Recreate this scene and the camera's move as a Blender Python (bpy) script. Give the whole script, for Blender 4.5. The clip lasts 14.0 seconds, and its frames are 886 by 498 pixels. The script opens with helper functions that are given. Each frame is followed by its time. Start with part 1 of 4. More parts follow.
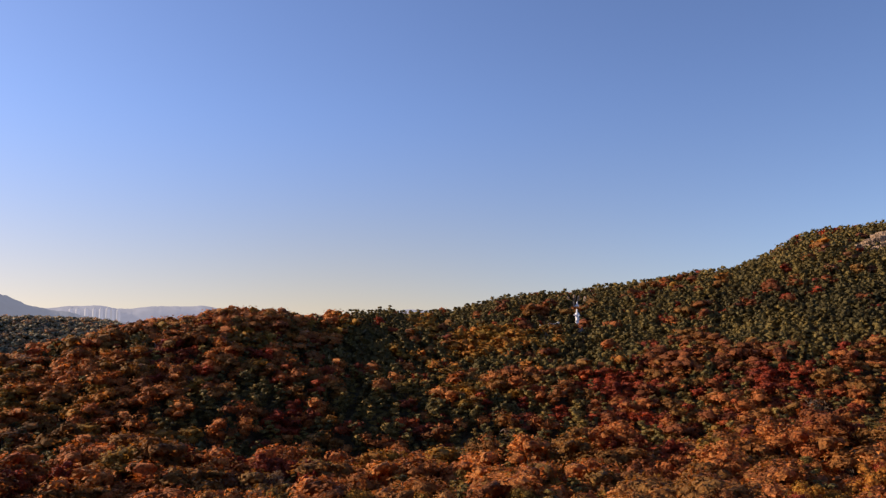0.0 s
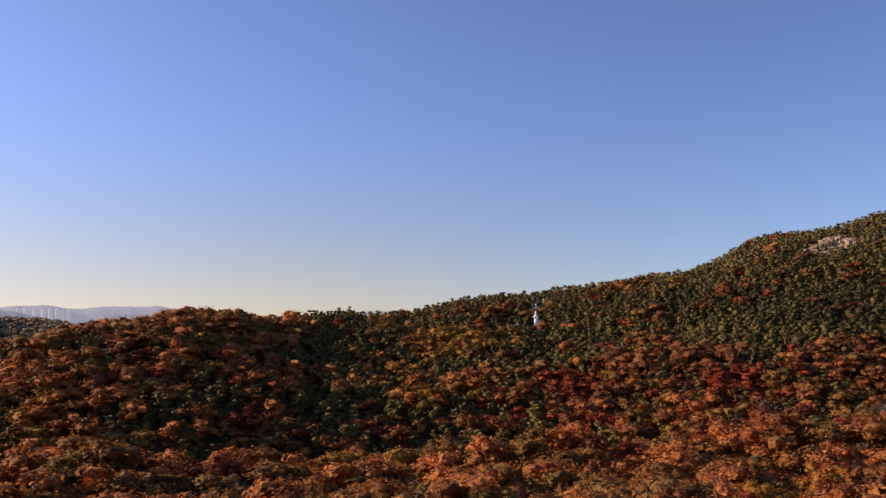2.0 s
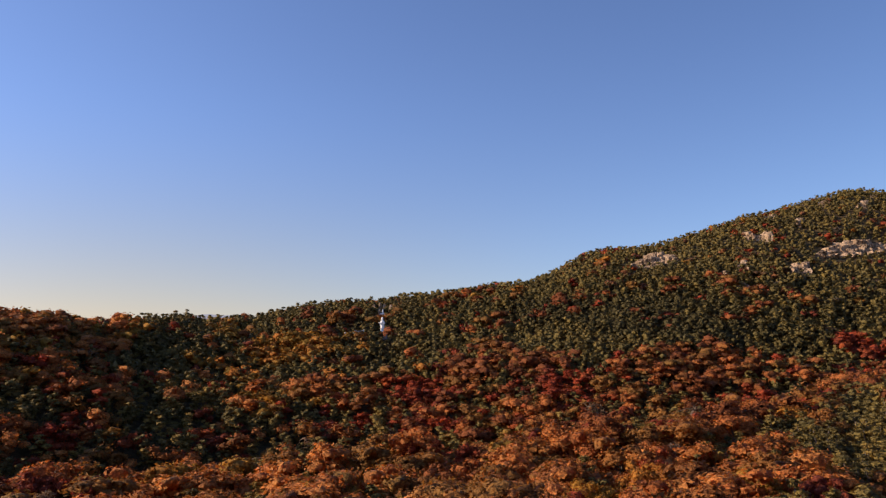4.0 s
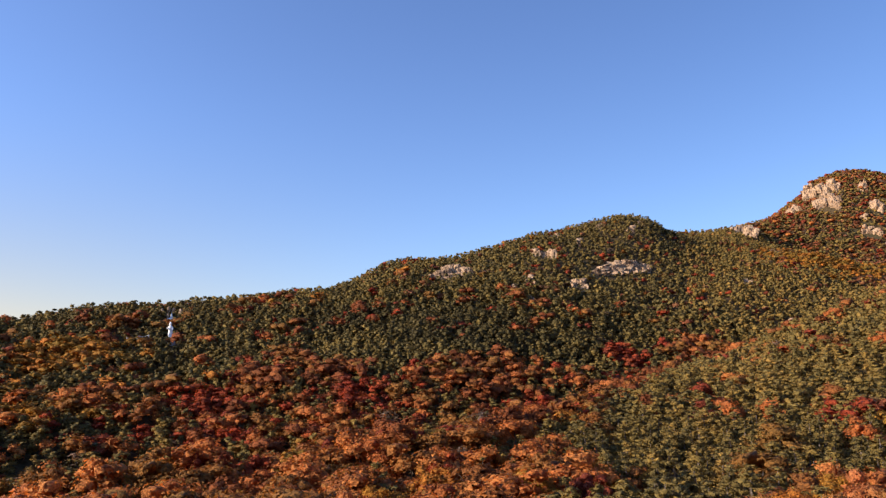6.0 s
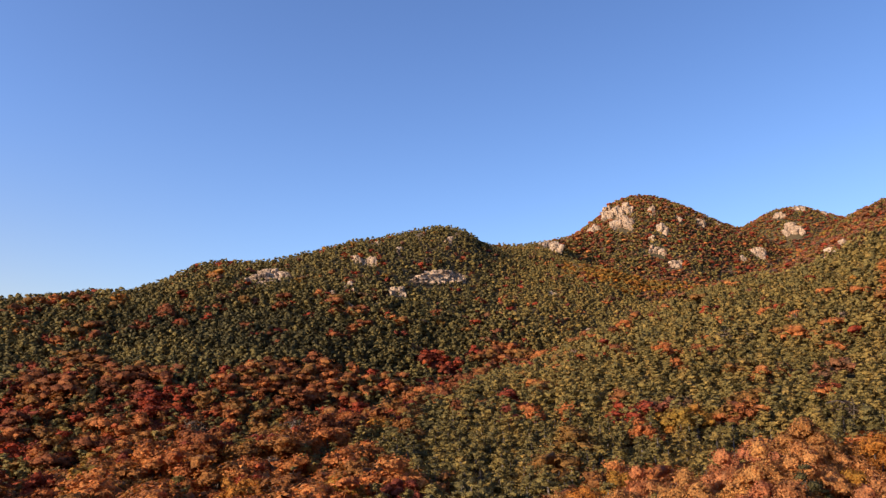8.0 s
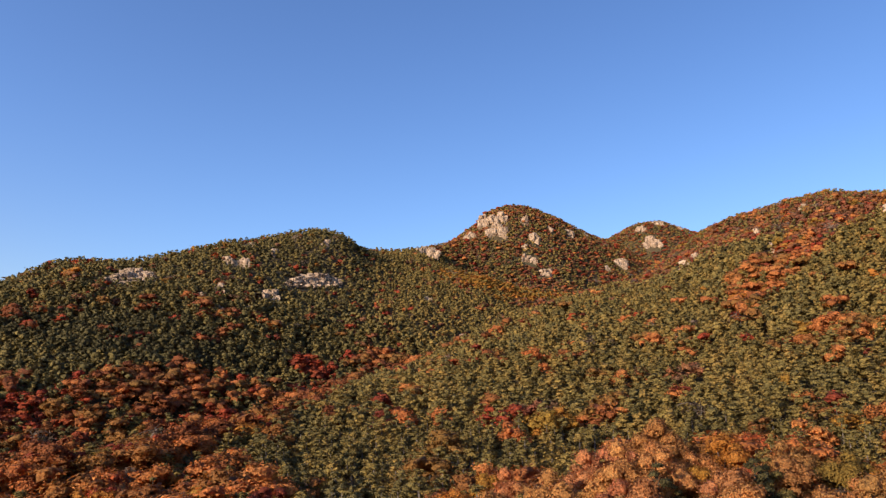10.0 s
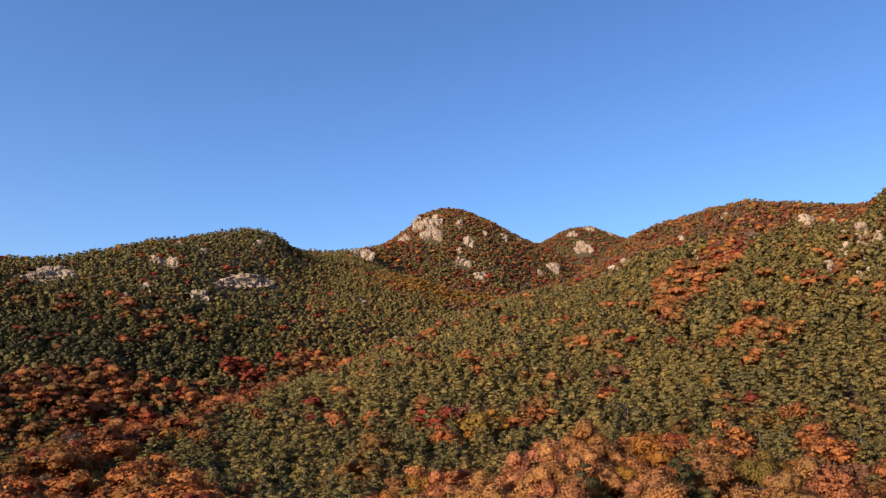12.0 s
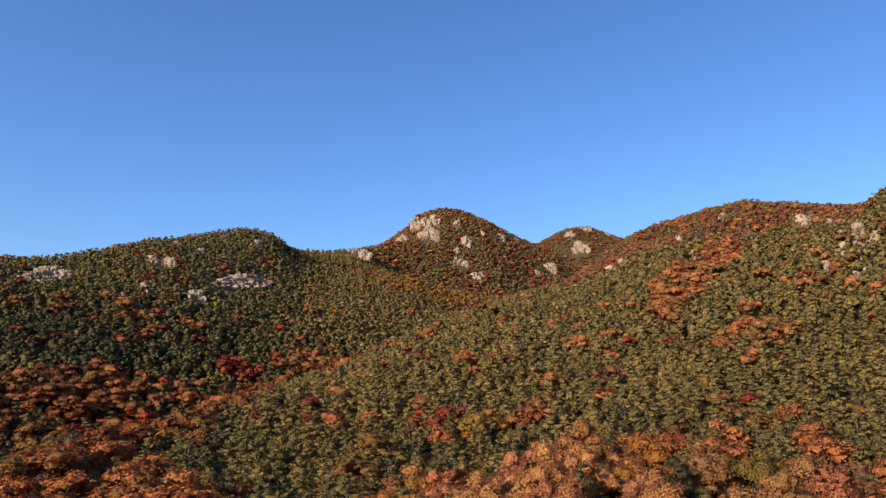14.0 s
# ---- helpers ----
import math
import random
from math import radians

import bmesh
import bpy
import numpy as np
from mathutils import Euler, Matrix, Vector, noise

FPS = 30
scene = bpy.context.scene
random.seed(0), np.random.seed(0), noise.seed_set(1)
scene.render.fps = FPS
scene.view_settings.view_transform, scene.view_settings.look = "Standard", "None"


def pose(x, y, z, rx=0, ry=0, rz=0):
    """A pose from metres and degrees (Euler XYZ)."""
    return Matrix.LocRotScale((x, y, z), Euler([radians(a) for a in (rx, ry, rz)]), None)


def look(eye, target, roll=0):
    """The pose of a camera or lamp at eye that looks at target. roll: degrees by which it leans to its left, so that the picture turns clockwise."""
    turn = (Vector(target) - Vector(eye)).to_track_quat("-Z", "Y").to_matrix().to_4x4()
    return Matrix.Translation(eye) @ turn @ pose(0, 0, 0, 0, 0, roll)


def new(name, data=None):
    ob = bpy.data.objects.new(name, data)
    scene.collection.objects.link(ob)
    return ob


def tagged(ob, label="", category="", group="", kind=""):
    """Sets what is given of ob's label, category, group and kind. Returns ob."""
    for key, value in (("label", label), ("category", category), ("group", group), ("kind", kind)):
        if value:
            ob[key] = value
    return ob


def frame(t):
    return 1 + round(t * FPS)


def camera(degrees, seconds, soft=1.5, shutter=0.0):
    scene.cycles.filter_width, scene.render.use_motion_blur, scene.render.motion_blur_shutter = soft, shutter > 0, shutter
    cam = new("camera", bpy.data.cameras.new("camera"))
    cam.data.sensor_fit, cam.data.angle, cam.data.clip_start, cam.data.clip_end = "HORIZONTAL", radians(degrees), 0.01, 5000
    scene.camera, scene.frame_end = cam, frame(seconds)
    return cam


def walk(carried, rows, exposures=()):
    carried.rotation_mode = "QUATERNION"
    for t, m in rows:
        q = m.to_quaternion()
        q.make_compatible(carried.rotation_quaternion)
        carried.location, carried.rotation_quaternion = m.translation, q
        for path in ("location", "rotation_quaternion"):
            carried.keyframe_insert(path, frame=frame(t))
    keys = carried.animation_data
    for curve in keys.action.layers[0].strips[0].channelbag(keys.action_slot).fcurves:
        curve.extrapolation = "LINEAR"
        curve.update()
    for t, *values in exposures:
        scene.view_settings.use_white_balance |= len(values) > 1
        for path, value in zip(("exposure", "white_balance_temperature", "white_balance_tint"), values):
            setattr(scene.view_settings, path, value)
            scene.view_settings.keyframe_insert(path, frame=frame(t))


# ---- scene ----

import itertools

# ---- camera: one pan on a fixed stand above the treetops ----
cam = camera(63.26, 14.0, soft=1.3)
YAW = [(0.0, 0.34), (0.5, 0.09), (1.0, -0.25), (1.5, -1.25), (2.0, -2.86), (2.2, -3.63), (4.3, -17.46), (4.5, -19.09),
       (5.0, -22.74), (5.5, -26.74), (6.0, -30.90), (6.5, -35.65), (7.0, -39.72), (7.5, -42.37), (8.0, -45.31),
       (8.5, -48.45), (9.0, -51.32), (9.2, -52.36), (11.3, -58.86), (11.5, -59.68), (12.0, -60.44), (12.5, -60.44),
       (13.0, -60.40), (13.5, -60.35), (14.0, -60.64)]
EXPOSURES = [(0.0, 0.28, 6950, 17), (2.2, 0.28, 6850, 17), (4.4, 0.37, 6700, 15), (5.0, 0.47, 6500, 14), (6.0, 0.7, 6430, 13), (6.5, 0.68, 6400, 13), (9.0, 0.61, 6300, 11), (14.0, 0.43, 5650, 5)]
walk(cam, [(t, pose(0, 0, 0, 99.06, 2.15, yaw)) for t, yaw in YAW], EXPOSURES)

# ---- daylight ----
SUN_BEARING, SUN_HEIGHT = -80.0, 20.0
world = bpy.data.worlds.new("sky")
scene.world = world
world.use_nodes = True
wn = world.node_tree
sky = wn.nodes.new("ShaderNodeTexSky")
sky.sky_type = "NISHITA"
sky.sun_disc = False
sky.sun_elevation = radians(SUN_HEIGHT)
sky.sun_rotation = radians(SUN_BEARING)
sky.air_density, sky.dust_density, sky.ozone_density = 1.0, 0.5, 2.2
wn.nodes["Background"].inputs["Strength"].default_value = 0.135
air = wn.nodes.new("ShaderNodeMix")
air.data_type, air.blend_type = "RGBA", "MULTIPLY"
air.inputs[0].default_value, air.inputs[7].default_value = 1.0, (0.86, 0.94, 1.22, 1)
wn.links.new(sky.outputs[0], air.inputs[6])
# dusty air low over the horizon on the sun's side takes the blue out of the sky
toward = wn.nodes.new("ShaderNodeTexCoord").outputs["Generated"]
split = wn.nodes.new("ShaderNodeSeparateXYZ")
wn.links.new(toward, split.inputs[0])
side = wn.nodes.new("ShaderNodeVectorMath")
side.operation, side.inputs[1].default_value = "DOT_PRODUCT", (math.sin(radians(SUN_BEARING)), math.cos(radians(SUN_BEARING)), 0)
wn.links.new(toward, side.inputs[0])
low, sunward, both = (wn.nodes.new(k) for k in ("ShaderNodeMapRange", "ShaderNodeMapRange", "ShaderNodeMath"))
low.interpolation_type = sunward.interpolation_type = "SMOOTHSTEP"
for node, source, limits in ((low, split.outputs[2], (0.36, 0.04)), (sunward, side.outputs["Value"], (-0.55, 0.4))):
    node.inputs[1].default_value, node.inputs[2].default_value = limits
    wn.links.new(source, node.inputs[0])
both.operation = "MULTIPLY"
wn.links.new(low.outputs[0], both.inputs[0])
wn.links.new(sunward.outputs[0], both.inputs[1])
dust = wn.nodes.new("ShaderNodeMix")
dust.data_type, dust.blend_type = "RGBA", "MULTIPLY"
dust.inputs[7].default_value = (1.16, 0.775, 0.50, 1)
wn.links.new(both.outputs[0], dust.inputs[0])
wn.links.new(air.outputs[2], dust.inputs[6])
# away from the sun the clear air is deeper blue
away, clear = wn.nodes.new("ShaderNodeMapRange"), wn.nodes.new("ShaderNodeMix")
away.interpolation_type = "SMOOTHSTEP"
away.inputs[1].default_value, away.inputs[2].default_value = 0.3, -1.0
wn.links.new(side.outputs["Value"], away.inputs[0])
clear.data_type, clear.blend_type = "RGBA", "MULTIPLY"
clear.inputs[7].default_value = (0.60, 0.64, 0.66, 1)
wn.links.new(away.outputs[0], clear.inputs[0])
wn.links.new(dust.outputs[2], clear.inputs[6])
wn.links.new(clear.outputs[2], wn.nodes["Background"].inputs["Color"])
sun_data = bpy.data.lights.new("sun", "SUN")
sun_data.energy, sun_data.angle, sun_data.color = 4.9, radians(0.5), (1.0, 0.85, 0.67)
sun = new("sun", sun_data)
sb, sh = radians(SUN_BEARING), radians(SUN_HEIGHT)
sun.matrix_world = look((600 * math.sin(sb) * math.cos(sh), 600 * math.cos(sb) * math.cos(sh), 600 * math.sin(sh)), (0, 0, 0))


# ---- materials ----
def material(name, rough=0.9):
    m = bpy.data.materials.new(name)
    m.use_nodes = True
    t = m.node_tree
    b = t.nodes["Principled BSDF"]
    b.inputs["Roughness"].default_value = rough
    b.inputs["Specular IOR Level"].default_value = 0.2
    return m, t, b


def ramp(t, fac, stops):
    r = t.nodes.new("ShaderNodeValToRGB")
    e = r.color_ramp.elements
    while len(e) < len(stops):
        e.new(0.5)
    for k, (p, c) in zip(e, stops):
        k.position, k.color = p, (*c, 1)
    if fac is not None:
        t.links.new(fac, r.inputs[0])
    return r.outputs[0]


def noise_tex(t, scale, detail=4.0, coord=None):
    n = t.nodes.new("ShaderNodeTexNoise")
    n.inputs["Scale"].default_value, n.inputs["Detail"].default_value = scale, detail
    if coord is not None:
        t.links.new(coord, n.inputs["Vector"])
    return n.outputs["Fac"]


def mixed(t, mode, fac, a, b):
    m = t.nodes.new("ShaderNodeMix")
    m.data_type, m.blend_type = "RGBA", mode
    if isinstance(fac, float):
        m.inputs[0].default_value = fac
    else:
        t.links.new(fac, m.inputs[0])
    for sock, v in ((m.inputs[6], a), (m.inputs[7], b)):
        if isinstance(v, tuple):
            sock.default_value = (*v, 1)
        else:
            t.links.new(v, sock)
    return m.outputs[2]


def bumped(t, b, height, strength, distance):
    n = t.nodes.new("ShaderNodeBump")
    n.inputs["Strength"].default_value, n.inputs["Distance"].default_value = strength, distance
    t.links.new(height, n.inputs["Height"])
    t.links.new(n.outputs[0], b.inputs["Normal"])


def foliage(name, palette, joined, through_light=0.25):
    """Leaves: a tint for each tree (by object, or by an attribute in joined woods) and a smaller one for each leaf spray."""
    m, t, b = material(name, 0.75)
    if joined:
        a = t.nodes.new("ShaderNodeAttribute")
        a.attribute_name = "tint"
        pick = a.outputs["Fac"]
    else:
        pick = t.nodes.new("ShaderNodeObjectInfo").outputs["Random"]
    base = ramp(t, pick, [(i / (len(palette) - 1), c) for i, c in enumerate(palette)])
    isl = t.nodes.new("ShaderNodeNewGeometry").outputs["Random Per Island"]
    vary = ramp(t, isl, [(0.0, (0.82, 0.84, 0.86)), (0.5, (1.0, 1.0, 1.0)), (1.0, (1.2, 1.16, 1.08))])
    col = mixed(t, "MULTIPLY", 1.0, base, vary)
    spot_at = t.nodes.new("ShaderNodeNewGeometry").outputs["Position"]
    leaves = noise_tex(t, 2.2 if joined else 5.0, 5.0, spot_at)
    col = mixed(t, "MULTIPLY", 1.0, col, ramp(t, leaves, [(0.34, (0.56, 0.56, 0.58)), (0.52, (1.0, 1.0, 1.0)), (0.68, (1.4, 1.36, 1.28))]))
    bumped(t, b, leaves, 1.0, 0.55 if joined else 0.2)
    t.links.new(col, b.inputs["Base Color"])
    tr = t.nodes.new("ShaderNodeBsdfTranslucent")
    t.links.new(mixed(t, "MULTIPLY", 1.0, col, ramp(t, isl, [(0.0, (1.25, 0.95, 0.6)), (1.0, (1.35, 1.0, 0.7))])), tr.inputs["Color"])
    mx = t.nodes.new("ShaderNodeMixShader")
    mx.inputs[0].default_value = through_light
    t.links.new(b.outputs[0], mx.inputs[1])
    t.links.new(tr.outputs[0], mx.inputs[2])
    t.links.new(mx.outputs[0], t.nodes["Material Output"].inputs["Surface"])
    return m


PALETTES = {
    "pine": [(0.0825, 0.0656, 0.023), (0.122, 0.0942, 0.0307), (0.165, 0.122, 0.0365), (0.215, 0.152, 0.0403), (0.268, 0.176, 0.0441), (0.309, 0.19, 0.048)],
    "oak": [(0.202, 0.0641, 0.0233), (0.284, 0.0881, 0.0276), (0.261, 0.132, 0.0319), (0.438, 0.139, 0.0383), (0.51, 0.183, 0.0479), (0.568, 0.235, 0.0638)],
    "maple": [(0.292, 0.0462, 0.0206), (0.384, 0.0664, 0.022), (0.216, 0.0491, 0.0248), (0.446, 0.0982, 0.0248)],
    "bare": [(0.225, 0.158, 0.112), (0.3, 0.21, 0.15), (0.195, 0.128, 0.093)],
    "scrub": [(0.287, 0.109, 0.0454), (0.357, 0.143, 0.0488), (0.244, 0.112, 0.0555), (0.316, 0.0972, 0.0454), (0.194, 0.108, 0.0522)],
    # hill: pale and greyed, the haze before it painted into the leaves
    "hill": [(0.163, 0.176, 0.136), (0.422, 0.33, 0.194), (0.212, 0.22, 0.162), (0.65, 0.377, 0.194), (0.259, 0.252, 0.178), (0.52, 0.409, 0.227)],
    "zelkova": [(0.447, 0.203, 0.0268), (0.304, 0.177, 0.0299), (0.483, 0.177, 0.0268), (0.215, 0.149, 0.0299)],
}
# the oaks on the near shelf and spur are paler, tan and rose
NEAR = dict(PALETTES, oak=[(0.43, 0.145, 0.056), (0.52, 0.200, 0.062), (0.37, 0.185, 0.050), (0.47, 0.165, 0.068), (0.55, 0.250, 0.072), (0.32, 0.165, 0.047)])
LEAF = {k: foliage(k + "_leaves", p, False, 0.2 if k == "pine" else 0.34) for k, p in NEAR.items()}
WOODS = {k: foliage(k + "_woods_leaves", p, True, 0.2 if k == "pine" else 0.34) for k, p in PALETTES.items()}

def bark_material():
    m, t, b = material("bark", 0.95)
    c = t.nodes.new("ShaderNodeTexCoord").outputs["Object"]
    n = noise_tex(t, 3.0, 6.0, c)
    t.links.new(ramp(t, n, [(0.3, (0.06, 0.045, 0.035)), (0.7, (0.19, 0.15, 0.12))]), b.inputs["Base Color"])
    bumped(t, b, n, 0.6, 0.05)
    return m


def soil_material():
    m, t, b = material("forest_floor", 1.0)
    c = t.nodes.new("ShaderNodeTexCoord").outputs["Object"]
    broad = noise_tex(t, 0.03, 5.0, c)
    fine = noise_tex(t, 0.6, 6.0, c)
    a = ramp(t, broad, [(0.35, (0.075, 0.060, 0.028)), (0.55, (0.105, 0.070, 0.033)), (0.7, (0.14, 0.078, 0.038))])
    d = ramp(t, fine, [(0.3, (0.5, 0.5, 0.5)), (0.7, (1.2, 1.2, 1.2))])
    t.links.new(mixed(t, "MULTIPLY", 1.0, a, d), b.inputs["Base Color"])
    bumped(t, b, fine, 0.8, 0.6)
    return m


def granite_material():
    m, t, b = material("granite", 0.85)
    c = t.nodes.new("ShaderNodeNewGeometry").outputs["Position"]
    broad = noise_tex(t, 0.12, 5.0, c)
    joints = t.nodes.new("ShaderNodeMapping")
    joints.inputs["Scale"].default_value = (1.0, 1.0, 0.55)
    t.links.new(c, joints.inputs["Vector"])
    fine = noise_tex(t, 0.7, 8.0, joints.outputs[0])
    a = ramp(t, broad, [(0.3, (0.26, 0.170, 0.102)), (0.5, (0.39, 0.263, 0.163)), (0.72, (0.48, 0.340, 0.220))])
    d = ramp(t, fine, [(0.38, (0.22, 0.20, 0.19)), (0.47, (0.9, 0.9, 0.9)), (0.7, (1.15, 1.12, 1.08))])
    t.links.new(mixed(t, "MULTIPLY", 1.0, a, d), b.inputs["Base Color"])
    bumped(t, b, fine, 0.9, 0.8)
    return m


def haze_glow_material(name, near, haze_colour, amount):
    """A wooded hill or tower kilometres off; glow paints in its pale blue haze."""
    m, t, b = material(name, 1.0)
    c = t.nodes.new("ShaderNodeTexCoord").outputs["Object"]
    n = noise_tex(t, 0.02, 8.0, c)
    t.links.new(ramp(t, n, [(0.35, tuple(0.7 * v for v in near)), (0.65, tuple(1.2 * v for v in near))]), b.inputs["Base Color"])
    b.inputs["Emission Color"].default_value = (*haze_colour, 1)
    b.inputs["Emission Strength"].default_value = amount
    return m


BARK, SOIL, GRANITE = bark_material(), soil_material(), granite_material()


# ---- the lie of the land: lines of crests and dips, near to far, as (bearing in degrees, distance, height) ----
SHELF = [(-60, 80, -25), (0, 82, -26), (40, 84, -26), (54, 80, -25), (64, 88, -23.5), (70.5, 95, -19), (76, 97, -20), (81, 95, -20),
         (85.3, 90, -21), (90, 84, -23), (120, 84, -24)]
HOLLOW = [(-60, 104, -25), (0, 110, -27), (40, 125, -26.5), (54, 130, -26), (64, 128, -28), (80, 128, -29), (120, 128, -29)]
SPUR = [(-60, 125, -22), (-31, 130, -19), (-21, 132, -20.5), (-8, 138, -25), (2, 138, -25.3), (10.5, 140, -22.6), (18, 142, -25),
        (25, 150, -20.7), (29.5, 160, -21.6), (33, 175, -20.2), (40, 220, -21.5), (45.6, 275, -17), (50, 330, -11), (53.9, 385, -5),
        (60, 480, 17), (66, 580, 43), (70.6, 650, 59), (73.2, 715, 84), (75.3, 750, 106), (77.5, 750, 118), (80, 738, 121),
        (84.2, 722, 130), (87.1, 707, 120), (89.3, 698, 112), (91.2, 670, 104), (93, 560, 93), (97, 560, 108), (120, 600, 130)]
VALLEY = [(-60, 185, -44), (0, 186, -48), (20, 192, -47), (30, 212, -41), (40, 262, -33), (46, 312, -25), (50, 356, -14), (54, 410, -6),
          (57, 462, 6), (60, 505, 16), (66, 610, 39), (71, 715, 55), (75.3, 840, 95), (80, 850, 100), (91, 800, 80), (93, 700, 80), (120, 720, 100)]
SHOULDER = [(-60, 240, -30), (-32, 252, -22), (-17, 272, -12), (-8, 292, -12), (0, 310, -12), (10, 325, -9), (20, 350, 0), (28, 390, 19), (36, 430, 32),
            (42, 470, 40), (46, 500, 44), (50, 515, 40), (54, 530, 36), (57.5, 560, 34), (61.5, 610, 38), (65, 650, 46), (68, 720, 50),
            (71, 760, 60), (75.3, 870, 93), (92, 830, 75), (120, 860, 85)]
LONG_RIDGE = [(-60, 300, -15), (-32, 330, 0), (-23, 350, 14), (-17, 370, 21), (-13.6, 380, 22), (-10.6, 390, 17), (-5, 430, 21), (0.5, 460, 23),
              (4.2, 470, 31), (10, 480, 35), (17, 500, 43), (22.5, 520, 50), (26, 540, 67), (28, 550, 75), (32.5, 570, 78), (36, 590, 90),
              (39.7, 605, 102), (42.5, 625, 109.5), (45.8, 648, 118), (47.6, 665, 116.5), (48.9, 680, 107), (49.8, 685, 103), (52.4, 692, 97),
              (55, 700, 88), (57.5, 705, 81), (61.5, 705, 68), (65, 700, 57), (68, 740, 50), (71, 790, 62), (75.3, 900, 90), (92, 860, 70), (120, 900, 70)]
SADDLE = [(-60, 620, -30), (-20, 640, -30), (0, 640, -10), (20, 650, 10), (40, 690, 80), (48.9, 715, 102), (52.4, 722, 104), (55, 745, 97),
          (57.5, 760, 84), (61.5, 765, 62), (65, 765, 52), (68, 800, 46), (71, 850, 58), (75.3, 960, 80), (120, 960, 60)]
PEAK = [(-60, 800, -30), (0, 800, -20), (30, 800, 10), (45, 790, 80), (49.5, 760, 118), (52.4, 775, 120), (54.6, 830, 130), (55.6, 900, 142),
        (57, 960, 166), (58.2, 985, 183), (59.1, 1000, 203), (60.9, 1015, 213.5), (62.5, 1022, 211), (64.3, 1035, 199.5), (66.1, 1055, 182.5),
        (67.8, 1085, 170), (69.5, 1105, 158), (73, 1150, 120), (80, 1150, 70), (120, 1150, 50)]
COL = [(-60, 1000, -30), (0, 1000, -20), (50, 1000, 60), (58, 1180, 120), (66, 1240, 120), (72, 1240, 110), (80, 1250, 60), (120, 1250, 40)]
BACK_PEAK = [(-60, 1380, 103), (-36, 1390, 98), (-28.8, 1400, 95), (-25, 1400, 87), (-22.5, 1400, 73), (-18, 1400, 39), (-10, 1400, 5),
             (50, 1400, 40), (60, 1500, 150), (66, 1500, 207), (68.8, 1500, 238), (70.6, 1500, 259), (72.4, 1500, 265), (74, 1500, 248),
             (75.2, 1500, 232), (77, 1500, 205), (85, 1500, 90), (120, 1500, 40)]
LINES = [SHELF, HOLLOW, SPUR, VALLEY, SHOULDER, LONG_RIDGE, SADDLE, PEAK, COL, BACK_PEAK]


def spot(bearing, distance):
    a = radians(bearing)
    return distance * math.sin(a), distance * math.cos(a)


def lattice(x, y, scale, seed):
    """Smooth value noise, -1 to 1."""
    u, v = x / scale, y / scale
    i, j = np.floor(u), np.floor(v)
    f, g = u - i, v - j
    f, g = f * f * (3 - 2 * f), g * g * (3 - 2 * g)

    def h(a, b):
        s = np.sin(a * 127.1 + b * 311.7 + seed * 74.7) * 43758.5453
        return 2 * (s - np.floor(s)) - 1
    return (h(i, j) * (1 - f) + h(i + 1, j) * f) * (1 - g) + (h(i, j + 1) * (1 - f) + h(i + 1, j + 1) * f) * g


def along(line, b):
    """Distance and height of a crest or dip at the bearings b; behind the lookout it closes on itself."""
    bs = [q[0] for q in line] + [300]
    ds, hs = [q[1] for q in line] + [line[0][1]], [q[2] for q in line] + [line[0][2]]
    b = (b + 60) % 360 - 60
    near_by = [(np.interp(b + o, bs, ds), np.interp(b + o, bs, hs)) for o in (-0.4, 0.0, 0.4)]
    return sum(q[0] for q in near_by) / 3, sum(q[1] for q in near_by) / 3


def ground_height(x, y):
    x, y = np.asarray(x, float), np.asarray(y, float)
    r, b = np.hypot(x, y), np.degrees(np.arctan2(x, y))
    # a level shoulder under the lookout, the lines, and the plain far away
    rr = [np.full(x.shape, 0.0), np.full(x.shape, 46.0)]
    zz = [np.full(x.shape, -24.5), np.full(x.shape, -25.0)]
    for line in LINES:
        d, h = along(line, b)
        rr.append(np.maximum(d, rr[-1] + 8))
        zz.append(h)
    rr += [np.full(x.shape, 2100.0), np.full(x.shape, 5200.0)]
    zz += [np.full(x.shape, 0.0), np.full(x.shape, -20.0)]
    rr, zz = np.stack(rr), np.stack(zz)
    # rounded from line to line, level on crests and in dips
    step = rr[1:] - rr[:-1]
    slope = (zz[1:] - zz[:-1]) / step
    a, c = slope[:-1], slope[1:]
    inner = np.where(a * c > 0, 2 * a * c / np.where(a * c > 0, a + c, 1), 0)
    tan = np.concatenate([slope[:1] * 0, inner, slope[-1:] * 0])
    z = np.zeros(x.shape)
    for i in range(len(step)):
        t = np.clip((r - rr[i]) / step[i], 0, 1)
        v = ((1 + 2 * t) * (1 - t) ** 2 * zz[i] + t * t * (3 - 2 * t) * zz[i + 1]
             + step[i] * (t * (1 - t) ** 2 * tan[i] - t * t * (1 - t) * tan[i + 1]))
        z = np.where(r >= rr[i], v, z)
    rough = np.clip((r - 20) / 260, 0.0, 1.5)
    return z + rough * (1.5 * lattice(x, y, 55, 1) + 0.7 * lattice(x, y, 21, 2)) + 0.1 * lattice(x, y, 9, 3)


